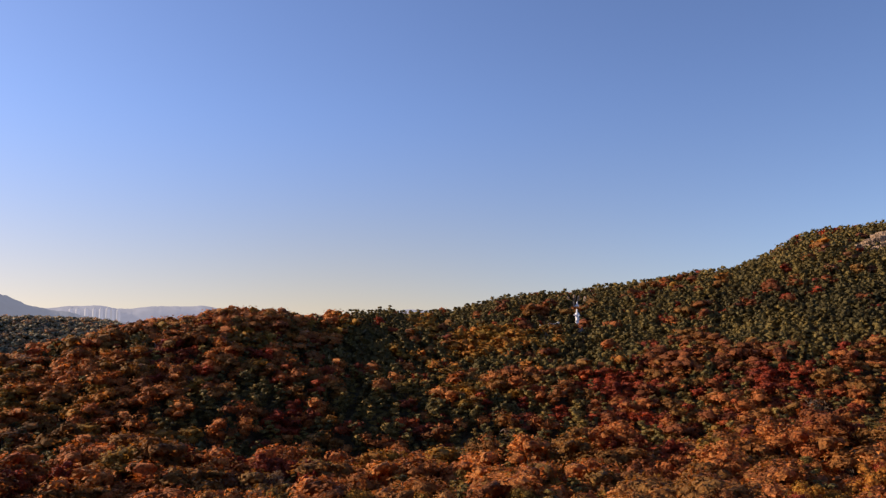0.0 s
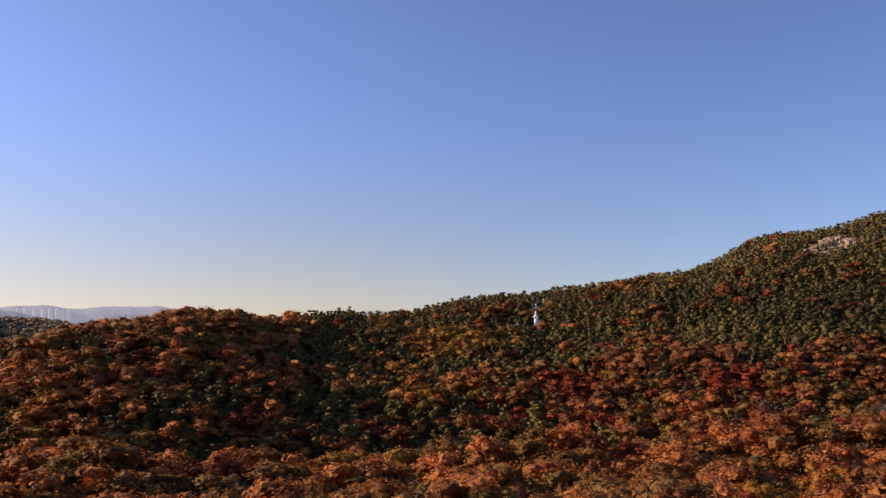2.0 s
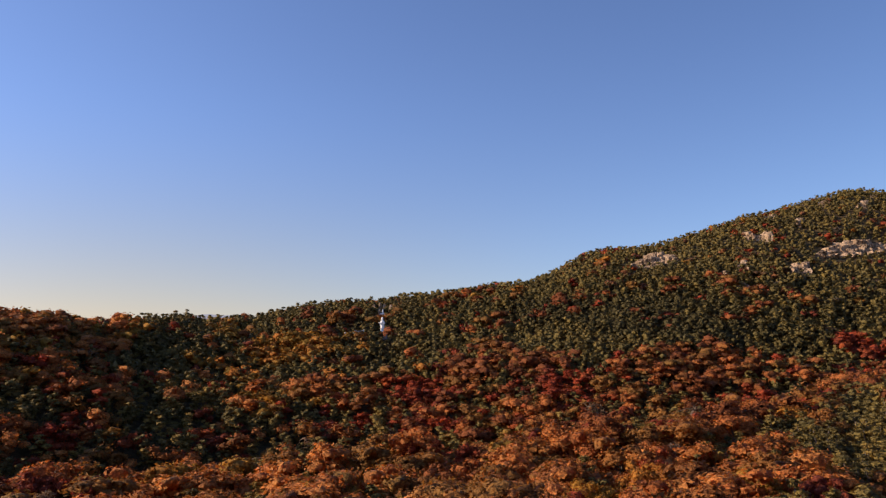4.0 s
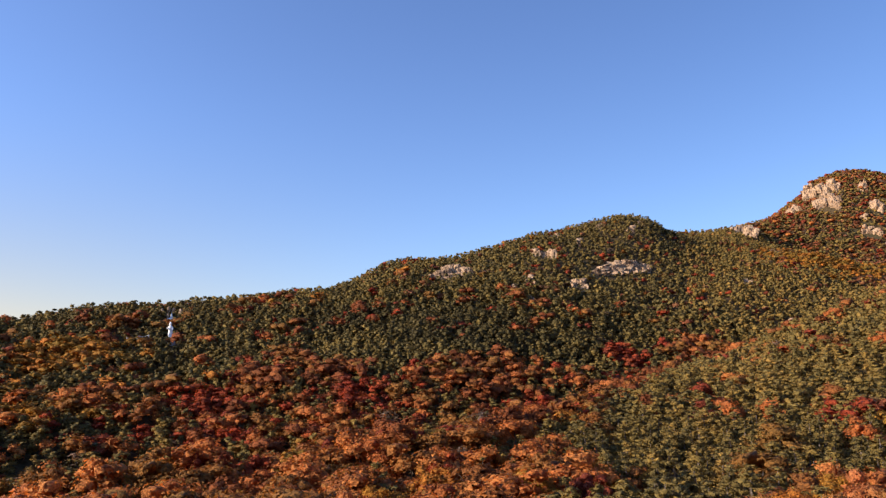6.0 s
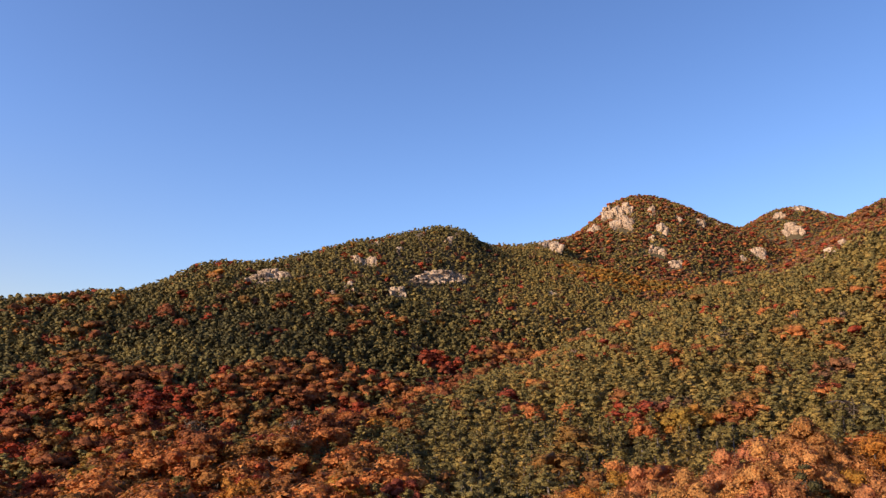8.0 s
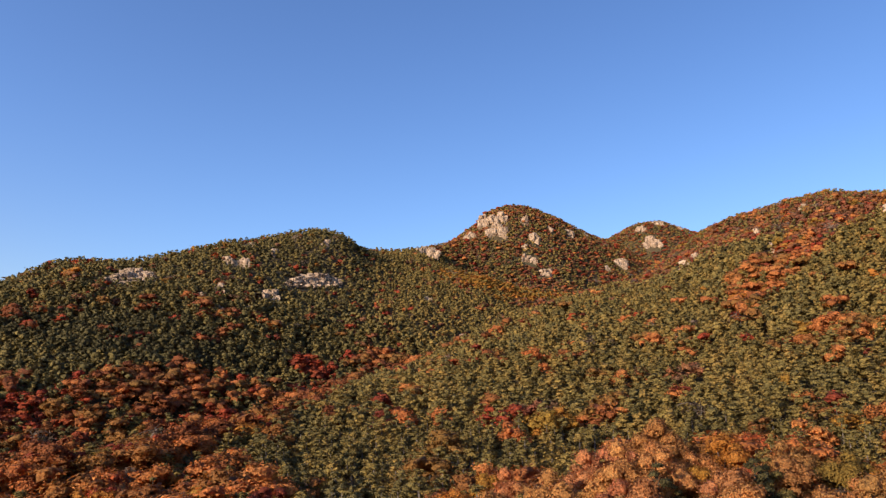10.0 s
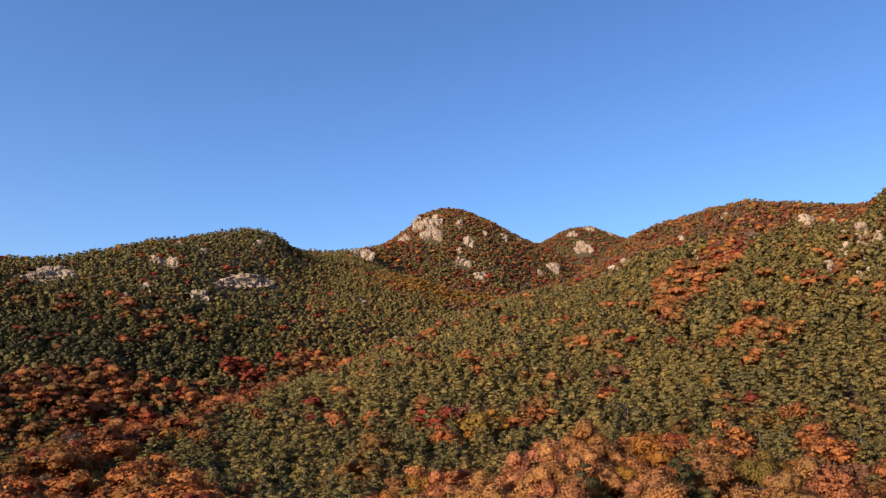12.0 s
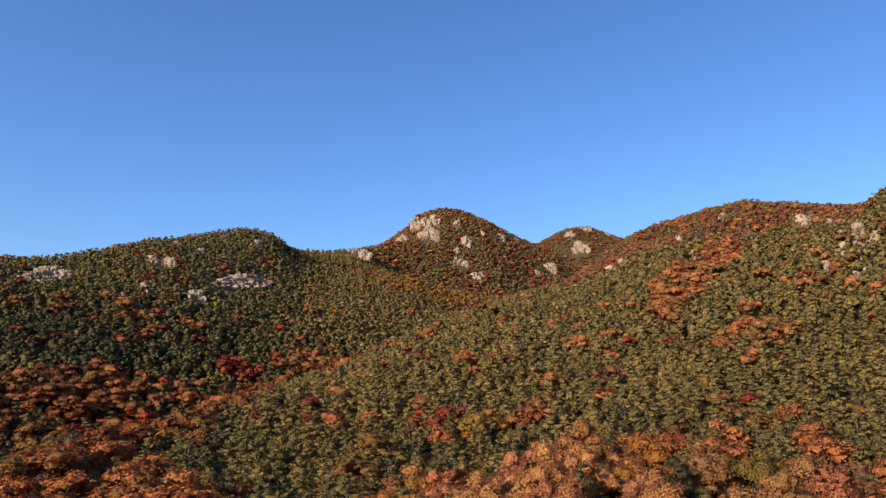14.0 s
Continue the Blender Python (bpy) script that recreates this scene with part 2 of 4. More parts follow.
# ---- end of the land ----
def ground():
    bearings = np.concatenate([np.arange(-56, 118, 0.5), np.arange(118, 304, 3.0)])
    radii = np.concatenate([[6.0], np.geomspace(20, 4900, 210)])
    a, r = np.meshgrid(np.radians(bearings), radii)
    x, y = r * np.sin(a), r * np.cos(a)
    z = ground_height(x, y)
    n, m = len(bearings), len(radii)
    verts = np.stack([x, y, z], -1).reshape(-1, 3)
    i, j = np.meshgrid(np.arange(m - 1), np.arange(n), indexing="ij")
    k = (j + 1) % n
    quads = np.stack([i * n + j, (i + 1) * n + j, (i + 1) * n + k, i * n + k], -1).reshape(-1, 4)
    verts = np.vstack([verts, [[0, 0, float(ground_height(0.1, 0.1))]]])
    me = bpy.data.meshes.new("ground")
    me.from_pydata(verts.tolist(), [], quads[:, ::-1].tolist() + [(q, (q + 1) % n, m * n) for q in range(n)])
    me.materials.append(SOIL)
    me.polygons.foreach_set("use_smooth", np.ones(len(me.polygons), bool))
    return tagged(new("ground", me), "leaf-littered wooded hillsides and valley floor", "ground", kind="structure")


ground()


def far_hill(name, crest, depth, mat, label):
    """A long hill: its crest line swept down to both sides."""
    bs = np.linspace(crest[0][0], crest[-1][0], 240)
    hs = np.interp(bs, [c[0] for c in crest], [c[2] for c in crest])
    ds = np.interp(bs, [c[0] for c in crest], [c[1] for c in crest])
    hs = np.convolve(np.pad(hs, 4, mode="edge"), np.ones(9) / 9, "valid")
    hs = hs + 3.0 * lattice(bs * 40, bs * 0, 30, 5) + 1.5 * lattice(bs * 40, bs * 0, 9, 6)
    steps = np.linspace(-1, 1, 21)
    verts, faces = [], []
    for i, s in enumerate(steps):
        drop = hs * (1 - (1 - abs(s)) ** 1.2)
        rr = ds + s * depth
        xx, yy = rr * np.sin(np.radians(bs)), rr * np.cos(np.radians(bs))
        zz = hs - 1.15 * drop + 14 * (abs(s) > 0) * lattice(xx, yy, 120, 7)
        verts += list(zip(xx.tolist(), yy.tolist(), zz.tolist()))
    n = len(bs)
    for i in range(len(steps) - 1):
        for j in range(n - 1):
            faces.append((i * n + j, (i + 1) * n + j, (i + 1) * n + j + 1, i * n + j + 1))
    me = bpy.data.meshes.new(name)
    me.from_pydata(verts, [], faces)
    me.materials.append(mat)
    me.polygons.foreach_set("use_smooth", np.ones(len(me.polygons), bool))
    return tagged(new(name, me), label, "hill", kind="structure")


BLUE_HILL = [(-56, 2200, 262, 0), (-38, 2200, 251, 0), (-34, 2200, 235, 0), (-31.9, 2200, 223, 0), (-29.8, 2200, 192, 0),
             (-26, 2200, 162, 0), (-20, 2200, 115, 0), (-12, 2200, 60, 0)]
PALE_HILL = [(-40, 3900, 270, 0), (-36, 3900, 286, 0), (-30, 3900, 327, 0), (-27.5, 3900, 341, 0), (-25.4, 3900, 347, 0),
             (-24.2, 3900, 322, 0), (-22.6, 3900, 334, 0), (-21.3, 3900, 343, 0), (-19.8, 3900, 334, 0), (-18.3, 3900, 345, 0),
             (-17, 3900, 314, 0), (-14, 3900, 245, 0), (-6, 3900, 266, 0), (-3, 3900, 297, 0), (-1.5, 3900, 293, 0), (1, 3900, 259, 0)]
far_hill("backdrop_hill", BLUE_HILL, 700, haze_glow_material("blue_hill", (0.10, 0.10, 0.09), (0.225, 0.25, 0.32), 0.62),
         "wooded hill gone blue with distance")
far_hill("backdrop_range", PALE_HILL, 800, haze_glow_material("pale_hill", (0.12, 0.12, 0.12), (0.35, 0.365, 0.45), 0.62),
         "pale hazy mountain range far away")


CLEARINGS = []


def part(name, data, parent, label=""):
    ob = new(name, data)
    ob.parent = parent
    if label:
        ob["label"] = label
    return ob


def thing(name, x, y, z, turn, label, category, group=""):
    ob = tagged(new(name), label, category, group)
    ob.empty_display_size = 0.5
    ob.matrix_world = pose(x, y, z, 0, 0, turn)
    return ob


def bm_mesh(name, bm, mat, smooth=False):
    me = bpy.data.meshes.new(name)
    bm.to_mesh(me)
    bm.free()
    me.materials.append(mat)
    if smooth:
        me.polygons.foreach_set("use_smooth", np.ones(len(me.polygons), bool))
    return me


# ---- granite outcrops ----
def boulder_mesh(seed, fine):
    """A jointed block of granite: a ball cut down by random planes, then weathered."""
    rng = np.random.default_rng(seed)
    bm = bmesh.new()
    bmesh.ops.create_icosphere(bm, subdivisions=4 if fine else 3, radius=1.0)
    planes = rng.normal(size=(9, 3)) * np.array([1, 1, 0.75])
    planes = np.concatenate([planes, [[1, .1, .1], [-1, .2, 0], [0.1, 1, 0.1], [0.1, -1, .15], [0.15, 0, 1], [-0.25, 0.1, 1], [0.1, -0.3, 1]]])
    planes /= np.linalg.norm(planes, axis=1, keepdims=True)
    dist = rng.uniform(0.5, 0.92, len(planes))
    dist[-3:] = rng.uniform(0.55, 0.75, 3)
    for v in bm.verts:
        d = np.array(v.co)
        k = planes @ d
        reach = np.min(np.where(k > 0.05, dist / np.maximum(k, 0.05), 9))
        p = Vector(d * min(reach, 1.25))
        crack = noise.ridged_multi_fractal(p * 2.3 + Vector((seed * 3.1, 0, 0)), 1.0, 2.1, 4, 1.0, 2.0)
        v.co = p * (1.04 - 0.10 * crack + 0.05 * noise.noise(p * 5 + Vector((0, seed, 0))))
    return bm_mesh("boulder", bm, GRANITE)


BOULDERS = {True: [boulder_mesh(i, True) for i in range(6)], False: [boulder_mesh(20 + i, False) for i in range(7)]}
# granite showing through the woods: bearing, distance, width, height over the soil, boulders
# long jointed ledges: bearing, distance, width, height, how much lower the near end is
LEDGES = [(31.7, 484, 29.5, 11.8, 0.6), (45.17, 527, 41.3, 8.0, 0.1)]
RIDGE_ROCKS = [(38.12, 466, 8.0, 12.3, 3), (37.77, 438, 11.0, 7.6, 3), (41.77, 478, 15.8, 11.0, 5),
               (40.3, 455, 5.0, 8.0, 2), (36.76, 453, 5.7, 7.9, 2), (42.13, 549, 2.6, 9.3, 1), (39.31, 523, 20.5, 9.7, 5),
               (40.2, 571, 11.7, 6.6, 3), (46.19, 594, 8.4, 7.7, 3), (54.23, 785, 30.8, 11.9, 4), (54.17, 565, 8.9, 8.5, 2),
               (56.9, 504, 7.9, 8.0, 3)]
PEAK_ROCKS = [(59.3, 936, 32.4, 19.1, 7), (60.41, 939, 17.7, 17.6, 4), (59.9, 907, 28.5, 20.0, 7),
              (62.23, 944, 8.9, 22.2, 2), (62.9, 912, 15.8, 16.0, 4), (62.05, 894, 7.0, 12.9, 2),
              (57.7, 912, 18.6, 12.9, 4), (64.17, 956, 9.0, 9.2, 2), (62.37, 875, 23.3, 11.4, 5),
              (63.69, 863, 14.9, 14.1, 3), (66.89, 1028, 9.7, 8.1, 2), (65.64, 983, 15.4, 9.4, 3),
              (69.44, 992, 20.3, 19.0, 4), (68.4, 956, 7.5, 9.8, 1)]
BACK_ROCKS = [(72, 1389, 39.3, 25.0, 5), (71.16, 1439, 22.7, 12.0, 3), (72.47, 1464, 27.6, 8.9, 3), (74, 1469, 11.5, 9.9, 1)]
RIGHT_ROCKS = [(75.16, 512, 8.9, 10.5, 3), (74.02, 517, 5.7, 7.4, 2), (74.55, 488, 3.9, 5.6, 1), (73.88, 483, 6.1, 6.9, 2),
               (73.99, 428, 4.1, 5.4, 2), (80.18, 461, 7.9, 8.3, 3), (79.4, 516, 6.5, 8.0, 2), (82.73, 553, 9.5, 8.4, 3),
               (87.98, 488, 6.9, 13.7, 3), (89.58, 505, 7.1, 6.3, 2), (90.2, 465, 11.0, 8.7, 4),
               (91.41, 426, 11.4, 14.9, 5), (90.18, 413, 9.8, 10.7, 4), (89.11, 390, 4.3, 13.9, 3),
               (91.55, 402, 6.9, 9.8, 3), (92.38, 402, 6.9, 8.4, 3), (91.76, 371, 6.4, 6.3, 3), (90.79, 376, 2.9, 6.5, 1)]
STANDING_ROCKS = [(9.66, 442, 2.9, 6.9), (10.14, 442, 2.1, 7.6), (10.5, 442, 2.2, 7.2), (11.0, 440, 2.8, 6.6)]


def up_the_slope(bearing, rise, start, end):
    """Where the slope seen along a bearing first reaches a rise over the eye's level: x, y and the height there."""
    r = np.linspace(start, end, 400)
    x, y = r * math.sin(radians(bearing)), r * math.cos(radians(bearing))
    z = ground_height(x, y)
    i = int(np.argmax(z >= rise * r))
    return float(x[i]), float(y[i]), float(z[i])


def outcrop(bearing, distance, width, height, count, seed, label):
    rng = np.random.default_rng(seed)
    x, y = spot(bearing, distance)
    base = float(ground_height(x, y))
    rock = thing("granite_outcrop", x, y, base, -bearing, label, "rock", "granite outcrops")
    count = count + 2 if width > 7 else count
    size = math.sqrt(width * height / count)
    if width > 6:
        for f in (-0.22, 0.2):
            b = part("rock_face", BOULDERS[True][rng.integers(6)], rock)
            b.matrix_local = Matrix.LocRotScale((f * width, height * 0.3, height * rng.uniform(0.0, 0.1)), Euler((rng.uniform(-.3, 0), rng.uniform(-.12, .12), rng.uniform(-.25, .25))),
                                                (width * rng.uniform(.24, .32), height * 0.6, height * rng.uniform(0.65, 0.85)))
    for i in range(count):
        f = (i + rng.uniform(0.2, 0.8)) / count - 0.5
        up = rng.random() * (1 - 1.6 * f * f)
        wide = size * rng.uniform(0.5, 1.0)
        tall = wide * rng.uniform(0.8, 1.6)
        off, back = f * max(width - wide, 0), up * height * 0.7 - 0.1 * height
        a = radians(-bearing)
        px, py = x + off * math.cos(a) - back * math.sin(a), y + off * math.sin(a) + back * math.cos(a)
        level = float(ground_height(px, py)) - base
        rise = max(level + tall * 0.25, up * height - tall * 0.55)
        b = part("boulder", BOULDERS[width > 14][rng.integers(6)], rock)
        b.matrix_local = Matrix.LocRotScale((off, back, rise), Euler((rng.uniform(-.3, .3), rng.uniform(-.3, .3), rng.uniform(0, 6.28))),
                                            (wide * rng.uniform(.8, 1.2), wide * rng.uniform(.8, 1.2), tall))
    CLEARINGS.append((x, y, max(3.0, width * 0.3)))
    CLEARINGS.append((x * (1 - 5 / distance), y * (1 - 5 / distance), max(3.2, width * 0.28)))
    if bearing > 70:
        CLEARINGS.append((x * (1 - 11 / distance), y * (1 - 11 / distance), 3.4))
    for k in (0.28, -0.28):
        if width > 14:
            for nearer in (0.0, 0.14 * width):
                q = 1 - nearer / distance
                CLEARINGS.append((q * x + k * width * math.cos(radians(bearing)), q * y - k * width * math.sin(radians(bearing)), width * 0.17))


def ledge(bearing, distance, width, height, drop, seed):
    """A broken wall of upright granite blocks, its top stepping up along its length."""
    rng = np.random.default_rng(seed)
    x, y = spot(bearing, distance)
    base = float(ground_height(x, y))
    rock = thing("granite_ledge", x, y, base, -bearing, "long jointed ledge of cream granite blocks in the pines", "rock", "granite ledges")
    inverse = rock.matrix_world.inverted()
    for row, (up, share, count) in enumerate(((-0.006, 0.4, 9), (0.0, 0.6, 10), (0.006, 0.85, 9), (0.012, 1.0, 7))):
        for i in range(count):
            f = (i + rng.uniform(0.25, 0.75)) / count - 0.5
            shape = (1 - drop * (0.5 - f)) * (1 - 1.5 * max(abs(f) - 0.2, 0))
            tall = height * 0.5 * share * shape * rng.uniform(0.75, 1.2) + 0.8
            off = f * width * (1.0 if row < 3 else 0.75)
            px, py, pz = up_the_slope(bearing + math.degrees(off / distance), base / distance + up * shape * height / 13, distance * 0.8, distance * 1.25)
            wide = width / count * rng.uniform(0.8, 1.3)
            b = part("block", BOULDERS[True][rng.integers(6)], rock)
            b.matrix_local = inverse @ Matrix.LocRotScale((px, py, pz + tall * 0.3),
                                                          Euler((rng.uniform(-.3, .2), rng.uniform(-.2, .3), rng.uniform(0, 6.28))), (wide, wide * 0.8, tall))
            CLEARINGS.append((px, py, 3.6))
            CLEARINGS.append((px * (1 - 5 / distance), py * (1 - 5 / distance), 3.6))


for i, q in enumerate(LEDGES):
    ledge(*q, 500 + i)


def standing_rock(bearing, distance, width, height, seed):
    rng = np.random.default_rng(seed)
    x, y = spot(bearing, distance)
    rock = thing("standing_rock", x, y, float(ground_height(x, y)), -bearing, "upright pinkish boulder standing on the wooded ridge", "rock", "standing rocks")
    for share, up, lean in ((1.15, 0.3, 0.0), (0.95, 0.72, 0.12)):
        b = part("boulder", BOULDERS[False][rng.integers(6)], rock)
        b.matrix_local = Matrix.LocRotScale((lean * width, 0, height * up), Euler((rng.uniform(-.15, .15), rng.uniform(-.25, .25), rng.uniform(0, 6.28))),
                                            (width * 0.62 * share, width * 0.62 * share, height * 0.36))
    for left in (0, 6, 12, 18):
        CLEARINGS.append((x - 0.89 * left, y + 0.45 * left, 3.8))
    for nearer, radius in ((6, 4.0), (13, 3.0)):
        CLEARINGS.append((x * (1 - nearer / distance), y * (1 - nearer / distance), radius))


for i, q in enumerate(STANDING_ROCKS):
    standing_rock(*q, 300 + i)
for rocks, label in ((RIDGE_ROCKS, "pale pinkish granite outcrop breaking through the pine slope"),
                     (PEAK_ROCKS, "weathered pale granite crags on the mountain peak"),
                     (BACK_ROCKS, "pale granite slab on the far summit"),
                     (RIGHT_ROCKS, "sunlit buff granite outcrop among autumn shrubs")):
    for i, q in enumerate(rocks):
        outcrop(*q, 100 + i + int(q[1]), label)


# ---- the white statue and what stands round it ----
def plain_material(name, colour, rough, spread=0.12):
    m, t, b = material(name, rough)
    c = t.nodes.new("ShaderNodeTexCoord").outputs["Object"]
    n = noise_tex(t, 1.3, 6.0, c)
    t.links.new(ramp(t, n, [(0.3, tuple(v * (1 - spread) for v in colour)), (0.7, tuple(min(v * (1 + spread), 0.95) for v in colour))]), b.inputs["Base Color"])
    bumped(t, b, n, 0.25, 0.05)
    return m


WHITE_STONE = plain_material("white_stone", (0.86, 0.85, 0.82), 0.6, 0.06)
GREY_STONE = plain_material("grey_stone", (0.34, 0.33, 0.31), 0.9)
ROOF_TILE = plain_material("roof_tile", (0.09, 0.09, 0.095), 0.8)
LIME = plain_material("lime_plaster", (0.72, 0.70, 0.66), 0.9)
DEAD_WOOD = plain_material("weathered_wood", (0.42, 0.39, 0.34), 0.9)
RED_WOOD = plain_material("painted_timber", (0.16, 0.05, 0.03), 0.8)


def loft(bm, rings, sides=20):
    """Elliptical rings (x, y, z, rx, ry), closed at both ends."""
    loops = []
    for cx, cy, cz, rx, ry in rings:
        loops.append([bm.verts.new((cx + rx * math.cos(i * 2 * math.pi / sides), cy + ry * math.sin(i * 2 * math.pi / sides), cz)) for i in range(sides)])
    for a, b in zip(loops, loops[1:]):
        for i in range(sides):
            bm.faces.new((a[i], a[(i + 1) % sides], b[(i + 1) % sides], b[i]))
    bm.faces.new(loops[0][::-1])
    bm.faces.new(loops[-1])


def statue():
    x, y = spot(10.35, 388)
    z = float(ground_height(x, y))
    bm = bmesh.new()
    loft(bm, [(0, 0, 0, 1.55, 1.3), (0, 0, 0.5, 1.5, 1.25), (0, 0, 2.2, 1.3, 1.05), (0, 0, 4.2, 1.2, 0.98), (0, 0, 5.6, 1.28, 1.0), (0, 0, 6.6, 1.38, 0.95),
              (0, 0, 7.1, 1.15, 0.8), (0, 0, 7.35, 0.55, 0.5), (0, 0, 7.6, 0.5, 0.5), (0, 0, 7.9, 0.68, 0.68), (0, 0, 8.5, 0.7, 0.72), (0, 0, 8.9, 0.6, 0.62),
              (0, 0, 9.1, 0.5, 0.5), (0, 0, 9.5, 0.34, 0.34), (0, 0, 9.75, 0.12, 0.12)])
    # folds of the robe
    for v in bm.verts:
        if v.co.z < 6.2:
            a = math.atan2(v.co.y, v.co.x)
            k = 1 + 0.05 * math.sin(a * 10 + v.co.z * 0.4)
            v.co.x, v.co.y = v.co.x * k, v.co.y * k
    loft(bm, [(-1.1, -0.25, 6.3, 0.38, 0.36), (-1.45, -0.55, 5.6, 0.36, 0.34), (-1.75, -0.8, 5.0, 0.34, 0.3), (-1.95, -0.85, 5.6, 0.26, 0.22), (-2.1, -0.85, 6.3, 0.16, 0.12)], 10)
    loft(bm, [(1.1, -0.3, 6.3, 0.38, 0.36), (1.3, -0.6, 5.4, 0.36, 0.34), (1.05, -1.0, 4.9, 0.3, 0.26), (0.6, -1.1, 5.0, 0.2, 0.18)], 10)
    ob = new("statue", bm_mesh("statue", bm, WHITE_STONE, True))
    ob.matrix_world = pose(x, y, z + 3.2, 0, 0, -10) @ Matrix.Scale(0.82, 4)
    tagged(ob, "tall white stone standing robed statue on the wooded slope", "statue")
    ped = thing("statue_pedestal", x, y, z, -10, "grey stone stepped pedestal under the white statue", "pedestal")
    for nm, rings in (("plinth", [(0, 0, -1.0, 2.4, 2.4), (0, 0, 2.1, 2.3, 2.3)]), ("drum", [(0, 0, 2.1, 1.8, 1.8), (0, 0, 2.5, 1.6, 1.6), (0, 0, 2.6, 1.8, 1.8)]),
                      ("lotus_base", [(0, 0, 2.6, 1.5, 1.4), (0, 0, 2.9, 1.85, 1.7), (0, 0, 3.2, 1.5, 1.4)])):
        b2 = bmesh.new()
        loft(b2, rings, 16)
        part(nm, bm_mesh(nm, b2, GREY_STONE), ped)
    CLEARINGS.append((x, y, 5.0))
    CLEARINGS.append((x * (1 - 6 / 388), y * (1 - 6 / 388), 4.5))
    for left in (8, 16, 24, 32):
        CLEARINGS.append((x - 0.89 * left, y + 0.45 * left, 4.8))


def stone_lantern():
    x, y = spot(10.4, 419)
    z = float(ground_height(x, y))
    lamp = thing("stone_lantern", x, y, z, -10, "white stone lantern with a broad cap above the statue", "lantern")
    for nm, rings, mat in (("shaft", [(0, 0, -0.5, 1.0, 1.0), (0, 0, 3.6, 0.75, 0.75)], GREY_STONE), ("cap", [(0, 0, 3.6, 0.9, 0.9), (0, 0, 3.9, 2.3, 2.3), (0, 0, 4.5, 2.0, 2.0), (0, 0, 4.9, 0.6, 0.6)], WHITE_STONE),
                           ("finial", [(0, 0, 4.9, 0.5, 0.5), (0, 0, 6.2, 0.42, 0.42), (0, 0, 7.2, 0.12, 0.12)], WHITE_STONE)):
        b2 = bmesh.new()
        loft(b2, rings, 12)
        part(nm, bm_mesh(nm, b2, mat), lamp)
    CLEARINGS.append((x, y, 4.0))
    CLEARINGS.append((x * 0.98, y * 0.98, 6.0))


def box(bm, x0, x1, y0, y1, z0, z1):
    m = Matrix.Translation(((x0 + x1) / 2, (y0 + y1) / 2, (z0 + z1) / 2)) @ Matrix.Diagonal((x1 - x0, y1 - y0, z1 - z0, 1))
    bmesh.ops.create_cube(bm, size=1.0, matrix=m)


def temple_hall(bearing, distance, width, deep, wall_top, label):
    """A small hall with a curved tile roof whose ridges are capped in white lime."""
    x, y = spot(bearing, distance)
    hall = thing("temple_hall", x, y, float(ground_height(x, y)), -bearing + 12, label, "temple")
    w, d = width / 2, deep / 2
    b = bmesh.new()
    box(b, -w, w, -d, d, -0.8, wall_top)
    part("wall", bm_mesh("wall", b, LIME), hall)
    for i in range(4):
        b = bmesh.new()
        px = -w + i * 2 * w / 3
        loft(b, [(px, -d - 0.9, -0.8, 0.17, 0.17), (px, -d - 0.9, wall_top, 0.15, 0.15)], 8)
        part("post", bm_mesh("post", b, RED_WOOD), hall)
    b = bmesh.new()
    n, rise = 14, wall_top * 0.75
    rows = []
    for j in range(9):
        v = j / 8 * 2 - 1
        row = []
        for i in range(n + 1):
            u = i / n * 2 - 1
            sag = rise * (1 - abs(v)) ** 1.35
            lift = 0.7 * abs(u) ** 3 * (0.4 + 0.6 * abs(v))
            row.append(b.verts.new((u * (w + 1.3), v * (d + 1.5), wall_top - 0.1 + sag + lift)))
        rows.append(row)
    for p, q in zip(rows, rows[1:]):
        for i in range(n):
            b.faces.new((p[i], p[i + 1], q[i + 1], q[i]))
    bmesh.ops.solidify(b, geom=b.faces[:], thickness=0.25)
    roof = part("roof", bm_mesh("roof", b, ROOF_TILE), hall)
    b = bmesh.new()
    for i in range(n):
        u0, u1 = i / n * 2 - 1, (i + 1) / n * 2 - 1
        z0 = wall_top + rise + 0.28 * (abs(u0) ** 3 + abs(u1) ** 3) / 2
        box(b, u0 * (w + 1.3), u1 * (w + 1.3) + 0.02, -0.3, 0.3, z0 - 0.25, z0 + 0.6 + 0.3 * abs(u0 + u1) ** 2 / 2)
    part("ridge", bm_mesh("ridge", b, LIME), roof, "white lime-capped roof ridge")
    CLEARINGS.append((x, y, width * 0.9))


statue()
stone_lantern()
temple_hall(8.5, 380, 2.8, 3, 3.4, "small temple hall with white-capped tile roof among pines")
temple_hall(7.75, 379, 2.4, 3, 3.2, "small temple outbuilding with white-capped roof among pines")
temple_hall(-21.7, 324, 2.4, 3, 2.8, "little pale-roofed pavilion half hidden by autumn trees")


def dead_trunk():
    x, y = spot(61.3, 118)
    t = thing("dead_trunk", x, y, float(ground_height(x, y)), 20, "pale leaning dead trunk standing among dark pines", "trunk")
    me = facet_mesh("stem", tube_faces([(0, 0, -0.5, 0.2), (0.9, 0, 4, 0.16), (2.2, 0.1, 8.0, 0.12), (3.2, 0.3, 10.5, 0.05)], 7), [DEAD_WOOD])
    part("stem", me, t)
    part("branch", facet_mesh("branch", tube_faces([(2.0, 0.1, 7.4, 0.07), (1.6, 0.5, 8.6, 0.04), (1.0, 0.7, 9.4, 0.02)], 5), [DEAD_WOOD]), t)
    CLEARINGS.append((x * 0.97, y * 0.97, 3.0))


